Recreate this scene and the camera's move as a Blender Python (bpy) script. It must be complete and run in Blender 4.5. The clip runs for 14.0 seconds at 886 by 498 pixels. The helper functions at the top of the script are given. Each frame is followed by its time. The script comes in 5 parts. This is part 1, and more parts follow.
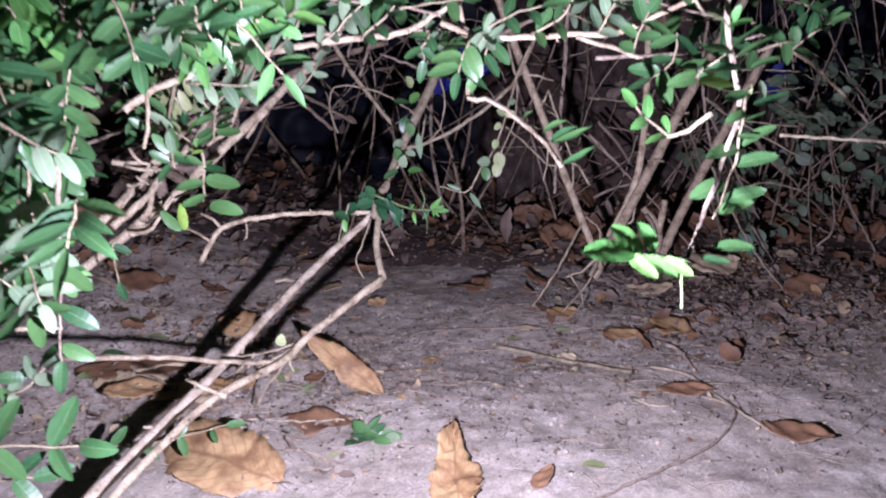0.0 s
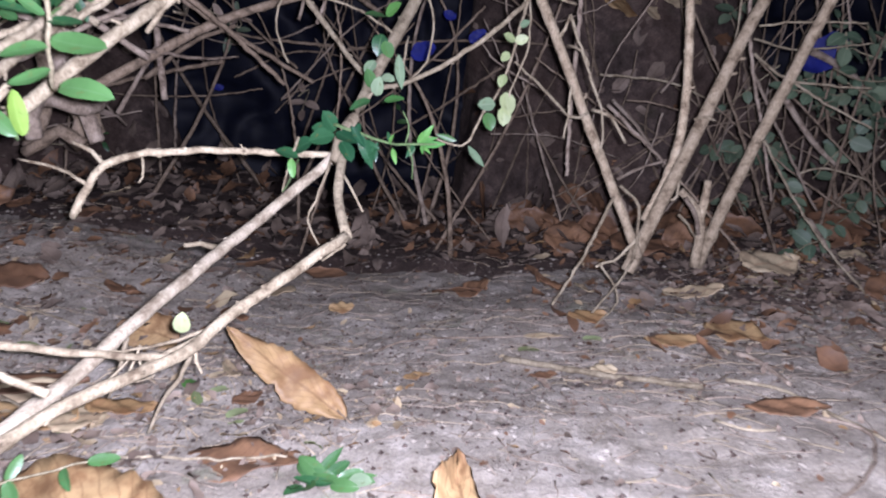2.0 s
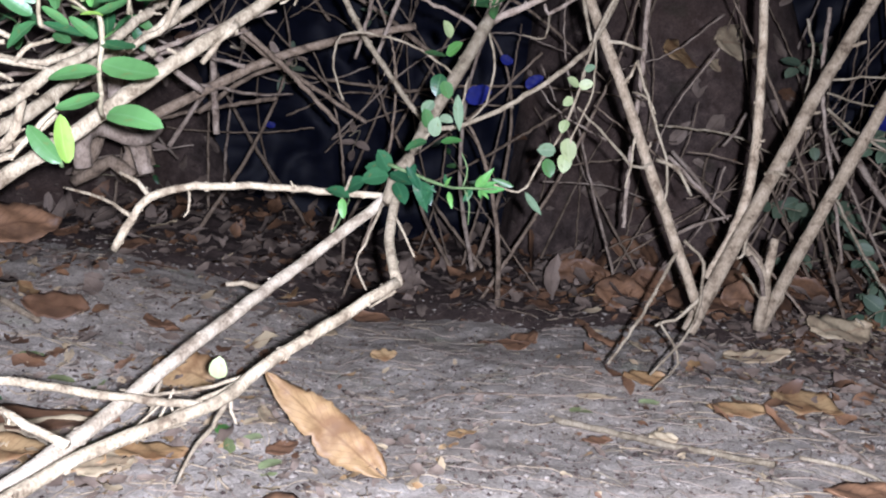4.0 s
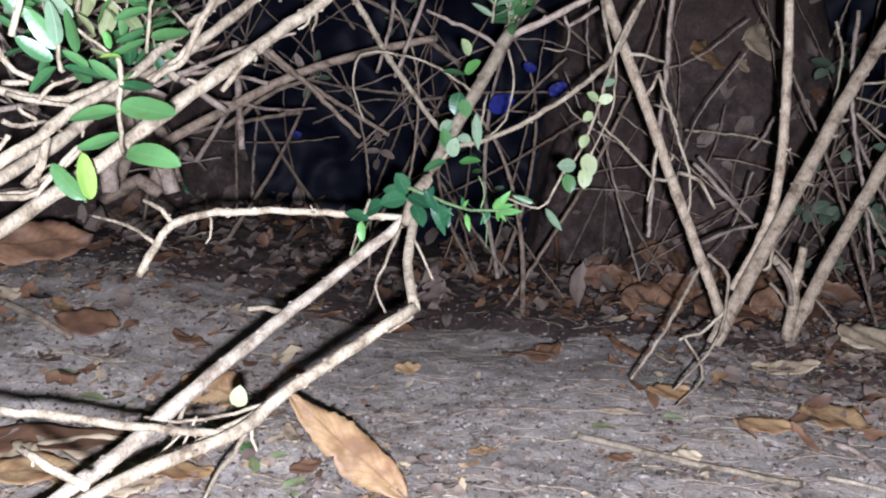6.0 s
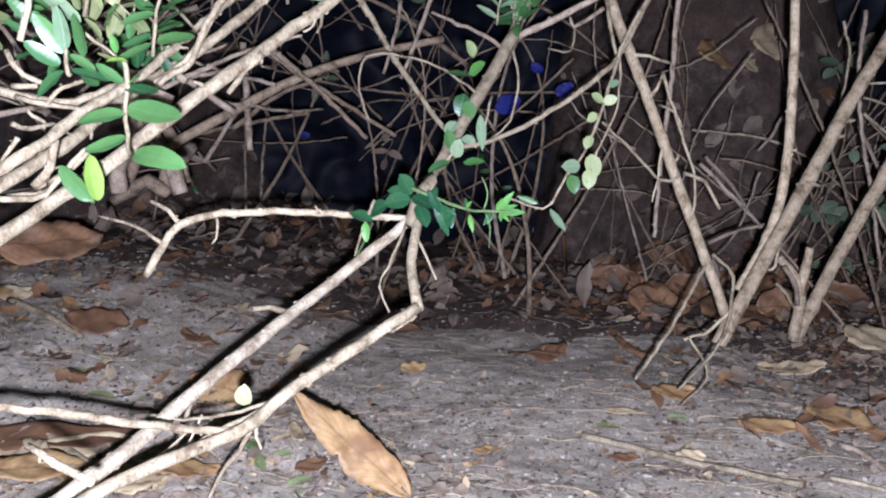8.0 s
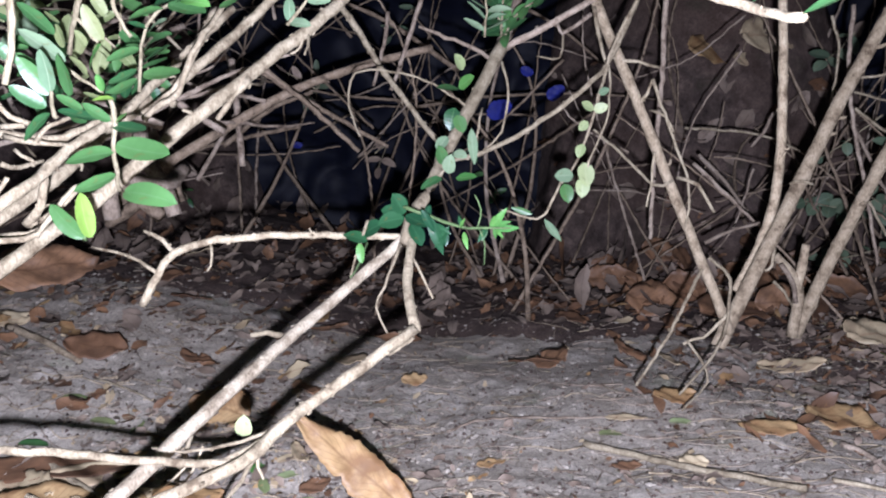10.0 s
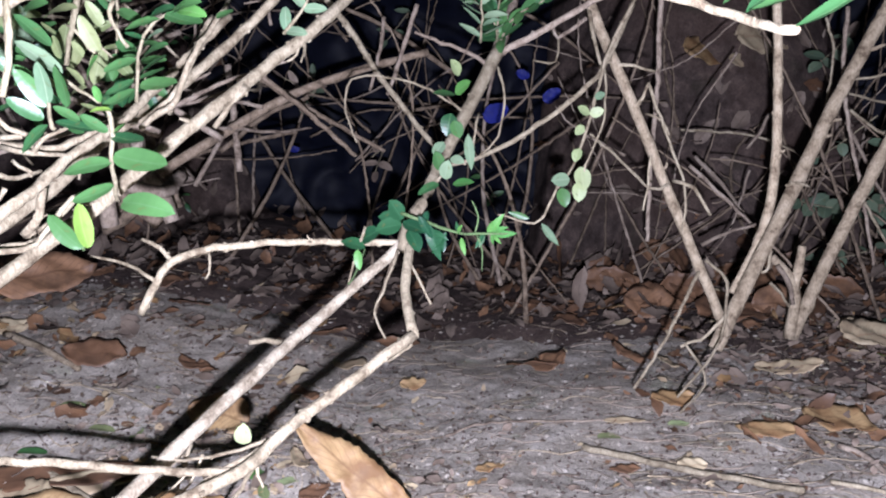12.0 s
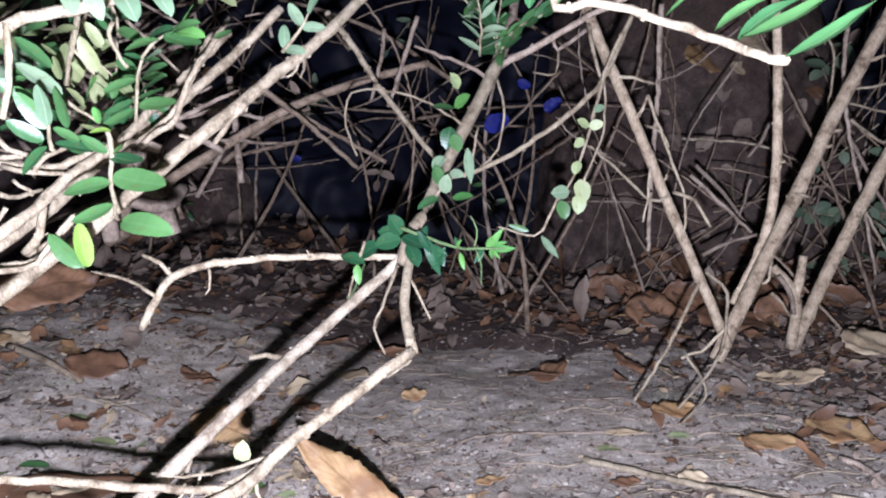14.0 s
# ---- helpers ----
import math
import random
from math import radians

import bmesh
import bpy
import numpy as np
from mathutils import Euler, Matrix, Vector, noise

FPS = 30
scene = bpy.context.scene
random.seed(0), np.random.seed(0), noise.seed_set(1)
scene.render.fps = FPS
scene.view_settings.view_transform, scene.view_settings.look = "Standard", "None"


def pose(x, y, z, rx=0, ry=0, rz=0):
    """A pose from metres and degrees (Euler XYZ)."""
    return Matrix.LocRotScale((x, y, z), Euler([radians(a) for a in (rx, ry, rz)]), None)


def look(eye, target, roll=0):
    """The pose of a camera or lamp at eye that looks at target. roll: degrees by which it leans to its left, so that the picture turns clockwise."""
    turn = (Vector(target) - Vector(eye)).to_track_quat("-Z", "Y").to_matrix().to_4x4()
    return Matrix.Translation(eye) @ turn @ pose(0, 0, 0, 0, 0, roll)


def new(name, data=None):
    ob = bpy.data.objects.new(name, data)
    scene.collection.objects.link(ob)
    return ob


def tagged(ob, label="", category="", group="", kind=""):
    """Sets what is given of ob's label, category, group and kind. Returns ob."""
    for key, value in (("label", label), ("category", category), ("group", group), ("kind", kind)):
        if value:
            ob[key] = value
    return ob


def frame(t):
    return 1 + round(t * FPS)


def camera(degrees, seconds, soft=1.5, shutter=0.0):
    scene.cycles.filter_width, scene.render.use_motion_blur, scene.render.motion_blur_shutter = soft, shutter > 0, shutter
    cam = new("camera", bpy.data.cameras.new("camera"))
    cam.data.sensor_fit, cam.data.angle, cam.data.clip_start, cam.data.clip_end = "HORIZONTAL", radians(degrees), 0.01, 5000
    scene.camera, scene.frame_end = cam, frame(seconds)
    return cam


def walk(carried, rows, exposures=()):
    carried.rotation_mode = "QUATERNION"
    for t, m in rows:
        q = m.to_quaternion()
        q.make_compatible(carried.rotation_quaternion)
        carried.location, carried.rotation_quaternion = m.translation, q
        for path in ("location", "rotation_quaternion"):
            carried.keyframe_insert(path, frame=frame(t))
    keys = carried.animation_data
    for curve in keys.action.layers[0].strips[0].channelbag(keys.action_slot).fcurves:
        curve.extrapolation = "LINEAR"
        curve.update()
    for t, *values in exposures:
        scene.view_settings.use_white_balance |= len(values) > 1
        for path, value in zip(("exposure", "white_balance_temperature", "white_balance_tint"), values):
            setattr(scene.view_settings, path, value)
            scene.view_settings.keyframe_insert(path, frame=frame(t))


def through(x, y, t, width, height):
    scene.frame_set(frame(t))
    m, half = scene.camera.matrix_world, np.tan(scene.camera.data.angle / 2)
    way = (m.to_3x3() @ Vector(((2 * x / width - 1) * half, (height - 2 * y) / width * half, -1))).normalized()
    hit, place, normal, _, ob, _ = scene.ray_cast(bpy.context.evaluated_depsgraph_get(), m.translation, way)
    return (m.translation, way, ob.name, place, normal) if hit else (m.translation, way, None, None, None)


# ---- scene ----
cam = camera(60.5, 14.0, soft=2.1, shutter=0.5)
TORCH, TORCH_W = (0.021, 0.207, 0.207), 25.0
EXPOSURES = [(0, 0.08, 5800, 31), (1, 0.32, 5780, 27), (1.75, 0.34, 5800, 21), (2.5, 0.63, 5780, 15), (3.5, 0.63, 5760, 12), (8, 0.59, 5750, 12), (14, 0.72, 5750, 15)]
PATH = [
    (0, (0.032, 0.029, 0.324), (-0.007, 1.94, -0.266), -1.8),
    (0.5, (0.035, 0.059, 0.285), (0.036, 1.984, -0.258), -0.7),
    (1, (0.05, 0.089, 0.266), (0.084, 2.03, -0.212), 1.6),
    (1.5, (0.031, 0.122, 0.235), (0.073, 2.069, -0.22), 1.3),
    (2, (0.013, 0.208, 0.203), (0.058, 2.16, -0.232), -1.2),
    (2.5, (0.011, 0.242, 0.194), (0.064, 2.202, -0.204), -0.6),
    (3, (0.014, 0.244, 0.193), (0.052, 2.216, -0.14), -0.1),
    (3.5, (0.006, 0.236, 0.199), (-0.015, 2.211, -0.119), 0.1),
    (3.7, (0.0048, 0.2345, 0.1994), (-0.0351, 2.2089, -0.1175), 0.44),
    (5.8, (0.0109, 0.234, 0.2137), (-0.1252, 2.2008, -0.1228), 0.1),
    (6, (0.012, 0.235, 0.215), (-0.129, 2.202, -0.115), -0.2),
    (6.5, (0.013, 0.234, 0.216), (-0.135, 2.201, -0.115), -0.4),
    (7, (0.016, 0.234, 0.216), (-0.144, 2.2, -0.114), -0.4),
    (7.5, (0.016, 0.234, 0.216), (-0.148, 2.2, -0.113), -0.2),
    (8, (0.016, 0.232, 0.216), (-0.152, 2.197, -0.115), -0.3),
    (8.2, (0.0152, 0.2344, 0.2181), (-0.151, 2.201, -0.1061), -0.97),
    (10.3, (0.018, 0.2347, 0.228), (-0.1439, 2.1983, -0.1153), -2.5),
    (10.5, (0.017, 0.233, 0.226), (-0.143, 2.197, -0.118), -2.6),
    (11, (0.017, 0.235, 0.23), (-0.138, 2.2, -0.11), -2.8),
    (11.5, (0.018, 0.233, 0.229), (-0.141, 2.197, -0.113), -2.8),
    (12, (0.018, 0.234, 0.231), (-0.139, 2.199, -0.108), -2.8),
    (12.5, (0.019, 0.23, 0.23), (-0.146, 2.194, -0.111), -2.8),
    (13, (0.021, 0.231, 0.23), (-0.144, 2.195, -0.109), -2.9),
    (13.5, (0.02, 0.232, 0.235), (-0.146, 2.197, -0.098), -3.0),
    (14, (0.021, 0.234, 0.237), (-0.146, 2.2, -0.091), -3.0),
]
walk(cam, [(t, look(eye, target, roll)) for t, eye, target, roll in PATH], EXPOSURES)

# ---- world and light: a dark night, one torch held beside the lens ----
world = bpy.data.worlds.new("night")
scene.world = world
world.use_nodes = True
world.node_tree.nodes["Background"].inputs[0].default_value = (0.6, 0.66, 1.0, 1)
world.node_tree.nodes["Background"].inputs[1].default_value = 0.02
torch = bpy.data.lights.new("torch", "SPOT")
torch.energy, torch.shadow_soft_size, torch.spot_size, torch.spot_blend = TORCH_W, 0.004, radians(150), 0.7
torch.color = (1.0, 0.985, 1.13)
new("torch", torch).matrix_world = look(TORCH, (0.03, 0.75, 0.10))


# ---- materials ----
def material(name, rough=0.8, spec=0.3):
    m = bpy.data.materials.new(name)
    m.use_nodes = True
    nt = m.node_tree
    b = nt.nodes["Principled BSDF"]
    b.inputs["Roughness"].default_value = rough
    b.inputs["Specular IOR Level"].default_value = spec
    return m, nt, b


def coords(nt):
    return nt.nodes.new("ShaderNodeTexCoord").outputs["Object"]


def noise_tex(nt, vec, scale, detail=4.0, rough=0.6):
    n = nt.nodes.new("ShaderNodeTexNoise")
    n.inputs["Scale"].default_value, n.inputs["Detail"].default_value = scale, detail
    n.inputs["Roughness"].default_value = rough
    nt.links.new(vec, n.inputs["Vector"])
    return n.outputs["Fac"]


def ramp(nt, fac, stops):
    r = nt.nodes.new("ShaderNodeValToRGB")
    el = r.color_ramp.elements
    while len(el) < len(stops):
        el.new(0.5)
    for e, (p, c) in zip(el, stops):
        e.position, e.color = p, (*c, 1)
    nt.links.new(fac, r.inputs["Fac"])
    return r.outputs["Color"]


def mixed(nt, fac, a, b, mode="MIX"):
    n = nt.nodes.new("ShaderNodeMix")
    n.data_type, n.blend_type = "RGBA", mode
    for sock, v in ((n.inputs[0], fac), (n.inputs[6], a), (n.inputs[7], b)):
        if isinstance(v, (int, float)):
            sock.default_value = v
        elif isinstance(v, tuple):
            sock.default_value = (*v, 1)
        else:
            nt.links.new(v, sock)
    return n.outputs[2]


def relief(nt, b, height, strength, distance):
    n = nt.nodes.new("ShaderNodeBump")
    n.inputs["Strength"].default_value, n.inputs["Distance"].default_value = strength, distance
    nt.links.new(height, n.inputs["Height"])
    nt.links.new(n.outputs[0], b.inputs["Normal"])


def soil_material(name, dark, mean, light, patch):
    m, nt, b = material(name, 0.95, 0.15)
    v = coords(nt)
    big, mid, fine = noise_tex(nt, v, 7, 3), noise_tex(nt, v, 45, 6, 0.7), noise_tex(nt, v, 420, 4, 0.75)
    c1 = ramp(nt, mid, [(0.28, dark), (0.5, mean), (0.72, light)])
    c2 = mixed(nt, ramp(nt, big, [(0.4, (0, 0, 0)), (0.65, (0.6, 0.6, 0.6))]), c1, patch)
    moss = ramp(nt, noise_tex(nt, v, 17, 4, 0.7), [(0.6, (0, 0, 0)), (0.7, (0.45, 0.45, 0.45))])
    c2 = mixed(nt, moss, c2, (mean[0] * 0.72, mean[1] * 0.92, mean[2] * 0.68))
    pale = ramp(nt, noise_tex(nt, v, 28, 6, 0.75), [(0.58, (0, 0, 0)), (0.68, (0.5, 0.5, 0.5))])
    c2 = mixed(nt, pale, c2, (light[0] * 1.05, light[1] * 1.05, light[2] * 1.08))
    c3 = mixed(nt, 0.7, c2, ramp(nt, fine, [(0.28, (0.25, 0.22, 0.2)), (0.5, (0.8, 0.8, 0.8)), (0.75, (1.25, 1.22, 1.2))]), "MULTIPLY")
    nt.links.new(c3, b.inputs["Base Color"])
    h = mixed(nt, 0.45, mid, fine)
    relief(nt, b, h, 0.7, 0.004)
    return m


def bark_material(name, pale, dark, patch):
    m, nt, b = material(name, 0.85, 0.2)
    v = coords(nt)
    mp = nt.nodes.new("ShaderNodeMapping")
    mp.inputs["Scale"].default_value = (1, 1, 0.35)
    nt.links.new(v, mp.inputs["Vector"])
    mid, fine = noise_tex(nt, v, 90, 4, 0.7), noise_tex(nt, mp.outputs[0], 900, 3, 0.7)
    c = ramp(nt, mid, [(0.32, dark), (0.5, pale), (0.7, patch)])
    rnd = nt.nodes.new("ShaderNodeObjectInfo").outputs["Random"]
    tone = ramp(nt, rnd, [(0.0, (0.7, 0.68, 0.66)), (1.0, (1.12, 1.1, 1.08))])
    c = mixed(nt, 1.0, c, tone, "MULTIPLY")
    c = mixed(nt, 0.55, c, ramp(nt, fine, [(0.34, (0.36, 0.32, 0.28)), (0.56, (1.12, 1.12, 1.12))]), "MULTIPLY")
    nt.links.new(c, b.inputs["Base Color"])
    relief(nt, b, mixed(nt, 0.5, mid, fine), 0.8, 0.002)
    return m


def leaf_material(name, lo, hi, vein, rough=0.47, through=0.25, spots=(0.12, 0.10, 0.03), veins=0.12, patches=0.0, gloss=0.5):
    m, nt, b = material(name, rough, gloss)
    v = coords(nt)
    rnd = nt.nodes.new("ShaderNodeObjectInfo").outputs["Random"]
    isl = nt.nodes.new("ShaderNodeNewGeometry").outputs["Random Per Island"]
    add = nt.nodes.new("ShaderNodeMath")
    add.operation = "FRACT"
    s = nt.nodes.new("ShaderNodeMath")
    nt.links.new(rnd, s.inputs[0])
    nt.links.new(isl, s.inputs[1])
    nt.links.new(s.outputs[0], add.inputs[0])
    base = ramp(nt, add.outputs[0], [(0.0, lo), (1.0, hi)])
    uv = nt.nodes.new("ShaderNodeUVMap").outputs[0]
    sep = nt.nodes.new("ShaderNodeSeparateXYZ")
    nt.links.new(uv, sep.inputs[0])
    d = nt.nodes.new("ShaderNodeMath")
    d.operation = "SUBTRACT"
    nt.links.new(sep.outputs[1], d.inputs[0])
    d.inputs[1].default_value = 0.5
    a = nt.nodes.new("ShaderNodeMath")
    a.operation = "ABSOLUTE"
    nt.links.new(d.outputs[0], a.inputs[0])
    rib = ramp(nt, a.outputs[0], [(0.012, (0.75, 0.75, 0.75)), (0.045, (0, 0, 0))])
    slant = nt.nodes.new("ShaderNodeMath")
    slant.operation = "MULTIPLY_ADD"
    nt.links.new(a.outputs[0], slant.inputs[0])
    slant.inputs[1].default_value = -0.55
    nt.links.new(sep.outputs[0], slant.inputs[2])
    wave = nt.nodes.new("ShaderNodeMath")
    wave.operation = "MULTIPLY"
    nt.links.new(slant.outputs[0], wave.inputs[0])
    wave.inputs[1].default_value = 70.0
    sine = nt.nodes.new("ShaderNodeMath")
    sine.operation = "SINE"
    nt.links.new(wave.outputs[0], sine.inputs[0])
    lateral = ramp(nt, sine.outputs[0], [(0.86, (0, 0, 0)), (0.98, (veins, veins, veins))])
    patchy = ramp(nt, noise_tex(nt, v, 38, 5, 0.65), [(0.44, (0, 0, 0)), (0.62, (patches, patches, patches))])
    c = mixed(nt, patchy, base, spots)
    c = mixed(nt, lateral, c, vein)
    c = mixed(nt, rib, c, vein)
    blotch = noise_tex(nt, v, 160, 4)
    c = mixed(nt, ramp(nt, blotch, [(0.66, (0, 0, 0)), (0.74, (0.7, 0.7, 0.7))]), c, spots)
    c = mixed(nt, 0.5, c, ramp(nt, noise_tex(nt, v, 60, 3), [(0.3, (0.6, 0.62, 0.6)), (0.7, (1.2, 1.2, 1.1))]), "MULTIPLY")
    nt.links.new(c, b.inputs["Base Color"])
    w = nt.nodes.new("ShaderNodeTexWave")
    w.inputs["Scale"].default_value, w.inputs["Distortion"].default_value = 2.2, 3.0
    nt.links.new(uv, w.inputs["Vector"])
    relief(nt, b, mixed(nt, 0.5, w.outputs["Fac"], blotch), 0.12, 0.0005)
    t = nt.nodes.new("ShaderNodeBsdfTranslucent")
    nt.links.new(c, t.inputs["Color"])
    mx = nt.nodes.new("ShaderNodeMixShader")
    mx.inputs[0].default_value = through
    nt.links.new(b.outputs[0], mx.inputs[1])
    nt.links.new(t.outputs[0], mx.inputs[2])
    nt.links.new(mx.outputs[0], nt.nodes["Material Output"].inputs["Surface"])
    return m


SOIL = soil_material("soil", (0.14, 0.118, 0.09), (0.315, 0.28, 0.23), (0.46, 0.42, 0.36), (0.27, 0.23, 0.178))
# Mould brown pushed darker, in place of the torch's fall-off towards the bank.
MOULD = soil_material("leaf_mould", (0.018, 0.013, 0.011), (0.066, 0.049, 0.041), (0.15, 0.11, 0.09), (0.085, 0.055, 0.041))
PALE = bark_material("pale_bark", (0.25, 0.213, 0.145), (0.1, 0.076, 0.048), (0.36, 0.316, 0.227))
# Lighter copy of the pale bark: torchlight on the low bough, put into colour.
LIT_PALE = bark_material("bleached_bark", (0.36, 0.315, 0.232), (0.15, 0.115, 0.078), (0.48, 0.43, 0.335))
GREY = bark_material("grey_bark", (0.235, 0.19, 0.145), (0.09, 0.066, 0.048), (0.32, 0.27, 0.215))
WOOD = bark_material("fawn_bark", (0.32, 0.262, 0.178), (0.12, 0.088, 0.056), (0.43, 0.365, 0.262))
BROWN = bark_material("brown_bark", (0.18, 0.138, 0.095), (0.065, 0.048, 0.033), (0.25, 0.2, 0.15))
GREEN = leaf_material("green_leaf", (0.019, 0.07, 0.026), (0.064, 0.15, 0.046), (0.082, 0.17, 0.066), 0.42)
DEEP = leaf_material("deep_green_leaf", (0.012, 0.052, 0.024), (0.028, 0.092, 0.036), (0.04, 0.11, 0.05), 0.34)
FRESH = leaf_material("fresh_leaf", (0.06, 0.2, 0.05), (0.12, 0.28, 0.065), (0.17, 0.32, 0.11), 0.48, 0.35)
SAGE = leaf_material("pale_leaf_back", (0.105, 0.175, 0.1), (0.2, 0.27, 0.165), (0.24, 0.3, 0.2), 0.75, 0.3, gloss=0.2)
OLIVE = leaf_material("olive_leaf", (0.12, 0.15, 0.06), (0.2, 0.22, 0.1), (0.24, 0.26, 0.14), 0.55, 0.3)
DEAD = leaf_material("dead_leaf", (0.27, 0.168, 0.076), (0.39, 0.268, 0.134), (0.17, 0.095, 0.045), 0.55, 0.15, (0.16, 0.082, 0.037), 0.5, 0.85, 0.35)
RUST = leaf_material("rusty_leaf", (0.13, 0.066, 0.034), (0.25, 0.135, 0.07), (0.1, 0.05, 0.025), 0.6, 0.12, (0.075, 0.042, 0.025), 0.5, 0.7)
TAN = leaf_material("tan_leaf", (0.34, 0.262, 0.158), (0.46, 0.375, 0.24), (0.3, 0.2, 0.12), 0.65, 0.15, (0.24, 0.16, 0.1), 0.4, 0.5)
DULL = leaf_material("dull_leaf", (0.13, 0.095, 0.07), (0.26, 0.2, 0.155), (0.1, 0.07, 0.05), 0.75, 0.08, (0.09, 0.06, 0.045), 0.3, 0.5)
LIME = leaf_material("yellowing_leaf", (0.24, 0.31, 0.13), (0.34, 0.38, 0.2), (0.37, 0.4, 0.23), 0.55, 0.3)
LEMON = leaf_material("yellow_green_leaf", (0.14, 0.25, 0.045), (0.19, 0.3, 0.055), (0.23, 0.33, 0.09))
TWIG = bark_material("shoot_bark", (0.21, 0.185, 0.12), (0.12, 0.1, 0.06), (0.28, 0.25, 0.17))
CREEP = leaf_material("creeper_leaf", (0.05, 0.085, 0.05), (0.13, 0.17, 0.105), (0.16, 0.2, 0.13), 0.6, 0.2)
STEMGREEN = bark_material("green_stem", (0.08, 0.13, 0.05), (0.055, 0.08, 0.035), (0.12, 0.17, 0.08))


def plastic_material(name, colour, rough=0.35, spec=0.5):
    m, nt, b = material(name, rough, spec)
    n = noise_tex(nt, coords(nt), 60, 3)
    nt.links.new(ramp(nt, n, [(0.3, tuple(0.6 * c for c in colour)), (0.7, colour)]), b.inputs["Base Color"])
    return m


BLUE = plastic_material("blue_plastic", (0.012, 0.016, 0.13), 0.6, 0.2)
# Sheet navy taken down to near black: the hollow's darkness is in the colour.
HOLLOW_NAVY = plastic_material("navy_plastic", (0.0035, 0.0045, 0.011), 0.6, 0.15)
STONE = plastic_material("stone", (0.2, 0.18, 0.16))


# ---- builders ----
def mesh_of(name, verts, faces, mat, uvs=None, smooth=True):
    me = bpy.data.meshes.new(name)
    me.from_pydata([tuple(map(float, v)) for v in verts], [], [tuple(map(int, f)) for f in faces])
    if smooth:
        me.polygons.foreach_set("use_smooth", [True] * len(me.polygons))
    if uvs is not None:
        layer = me.uv_layers.new(name="UVMap")
        idx = np.empty(len(me.loops), dtype=np.int32)
        me.loops.foreach_get("vertex_index", idx)
        layer.data.foreach_set("uv", np.asarray(uvs, dtype=np.float32)[idx].ravel())
    me.materials.append(mat)
    me.update()
    return me


def world_of(ob):
    m = ob.matrix_basis.copy()
    while ob.parent:
        ob = ob.parent
        m = ob.matrix_basis @ m
    return m


def part(name, me, parent, m=None, label=""):
    """A mesh as one object under a thing or part; m is its pose in the world."""
    ob = new(name, me)
    ob.parent = parent
    ob.matrix_basis = world_of(parent).inverted() @ (m if m is not None else Matrix.Identity(4))
    return tagged(ob, label) if label else ob


def thing(name, base, label, category, group="", kind=""):
    ob = new(name)
    ob.empty_display_size = 0.02
    ob.matrix_basis = Matrix.Translation(base)
    return tagged(ob, label, category, group, kind)


def glide(pts, step=0.006):
    """Points at even steps on a smooth curve through pts."""
    p = np.array(pts, dtype=float)
    p = np.vstack([2 * p[0] - p[1], p, 2 * p[-1] - p[-2]])
    out = []
    for i in range(1, len(p) - 2):
        n = max(2, int(np.linalg.norm(p[i + 1] - p[i]) / step))
        for k in range(n):
            t = k / n
            out.append(0.5 * (2 * p[i] + (p[i + 1] - p[i - 1]) * t + (2 * p[i - 1] - 5 * p[i] + 4 * p[i + 1] - p[i + 2]) * t * t
                              + (3 * p[i] - p[i - 1] - 3 * p[i + 1] + p[i + 2]) * t ** 3))
    return np.array(out + [p[-2]])


def tube(pts, r0, r1, sides=8, rough=0.07, knots=0.022, step=0.006, wobble=0.0004):
    """Vertices and faces of a tapered twig with swollen joints and a broken end."""
    c = glide(pts, step)
    n = len(c)
    c[1:-1] += np.random.normal(0, wobble, (max(n - 2, 0), 3)) if n > 2 else 0
    d = np.gradient(c, axis=0)
    d /= np.linalg.norm(d, axis=1)[:, None] + 1e-9
    up = np.array([0.31, 0.77, 0.56])
    length, phase = 0.0, random.random() * knots
    verts, faces = [], []
    for i in range(n):
        if i:
            length += np.linalg.norm(c[i] - c[i - 1])
        u = np.cross(d[i], up)
        u /= np.linalg.norm(u) + 1e-9
        w = np.cross(d[i], u)
        f = i / max(n - 1, 1)
        near = abs(((length + phase) % knots) - knots / 2)
        r = (r0 + (r1 - r0) * f) * (1 + (0.1 if near < step * 0.55 else 0))
        for k in range(sides):
            a = 2 * math.pi * k / sides
            rr = r * (1 + random.uniform(-rough, rough))
            verts.append(c[i] + (math.cos(a) * u + math.sin(a) * w) * rr)
    for i in range(n - 1):
        for k in range(sides):
            a, b = i * sides + k, i * sides + (k + 1) % sides
            faces.append((a, b, b + sides, a + sides))
    faces.append(tuple(range(sides))[::-1])
    faces.append(tuple(range((n - 1) * sides, n * sides)))
    return verts, faces


BUD = random.Random(77)


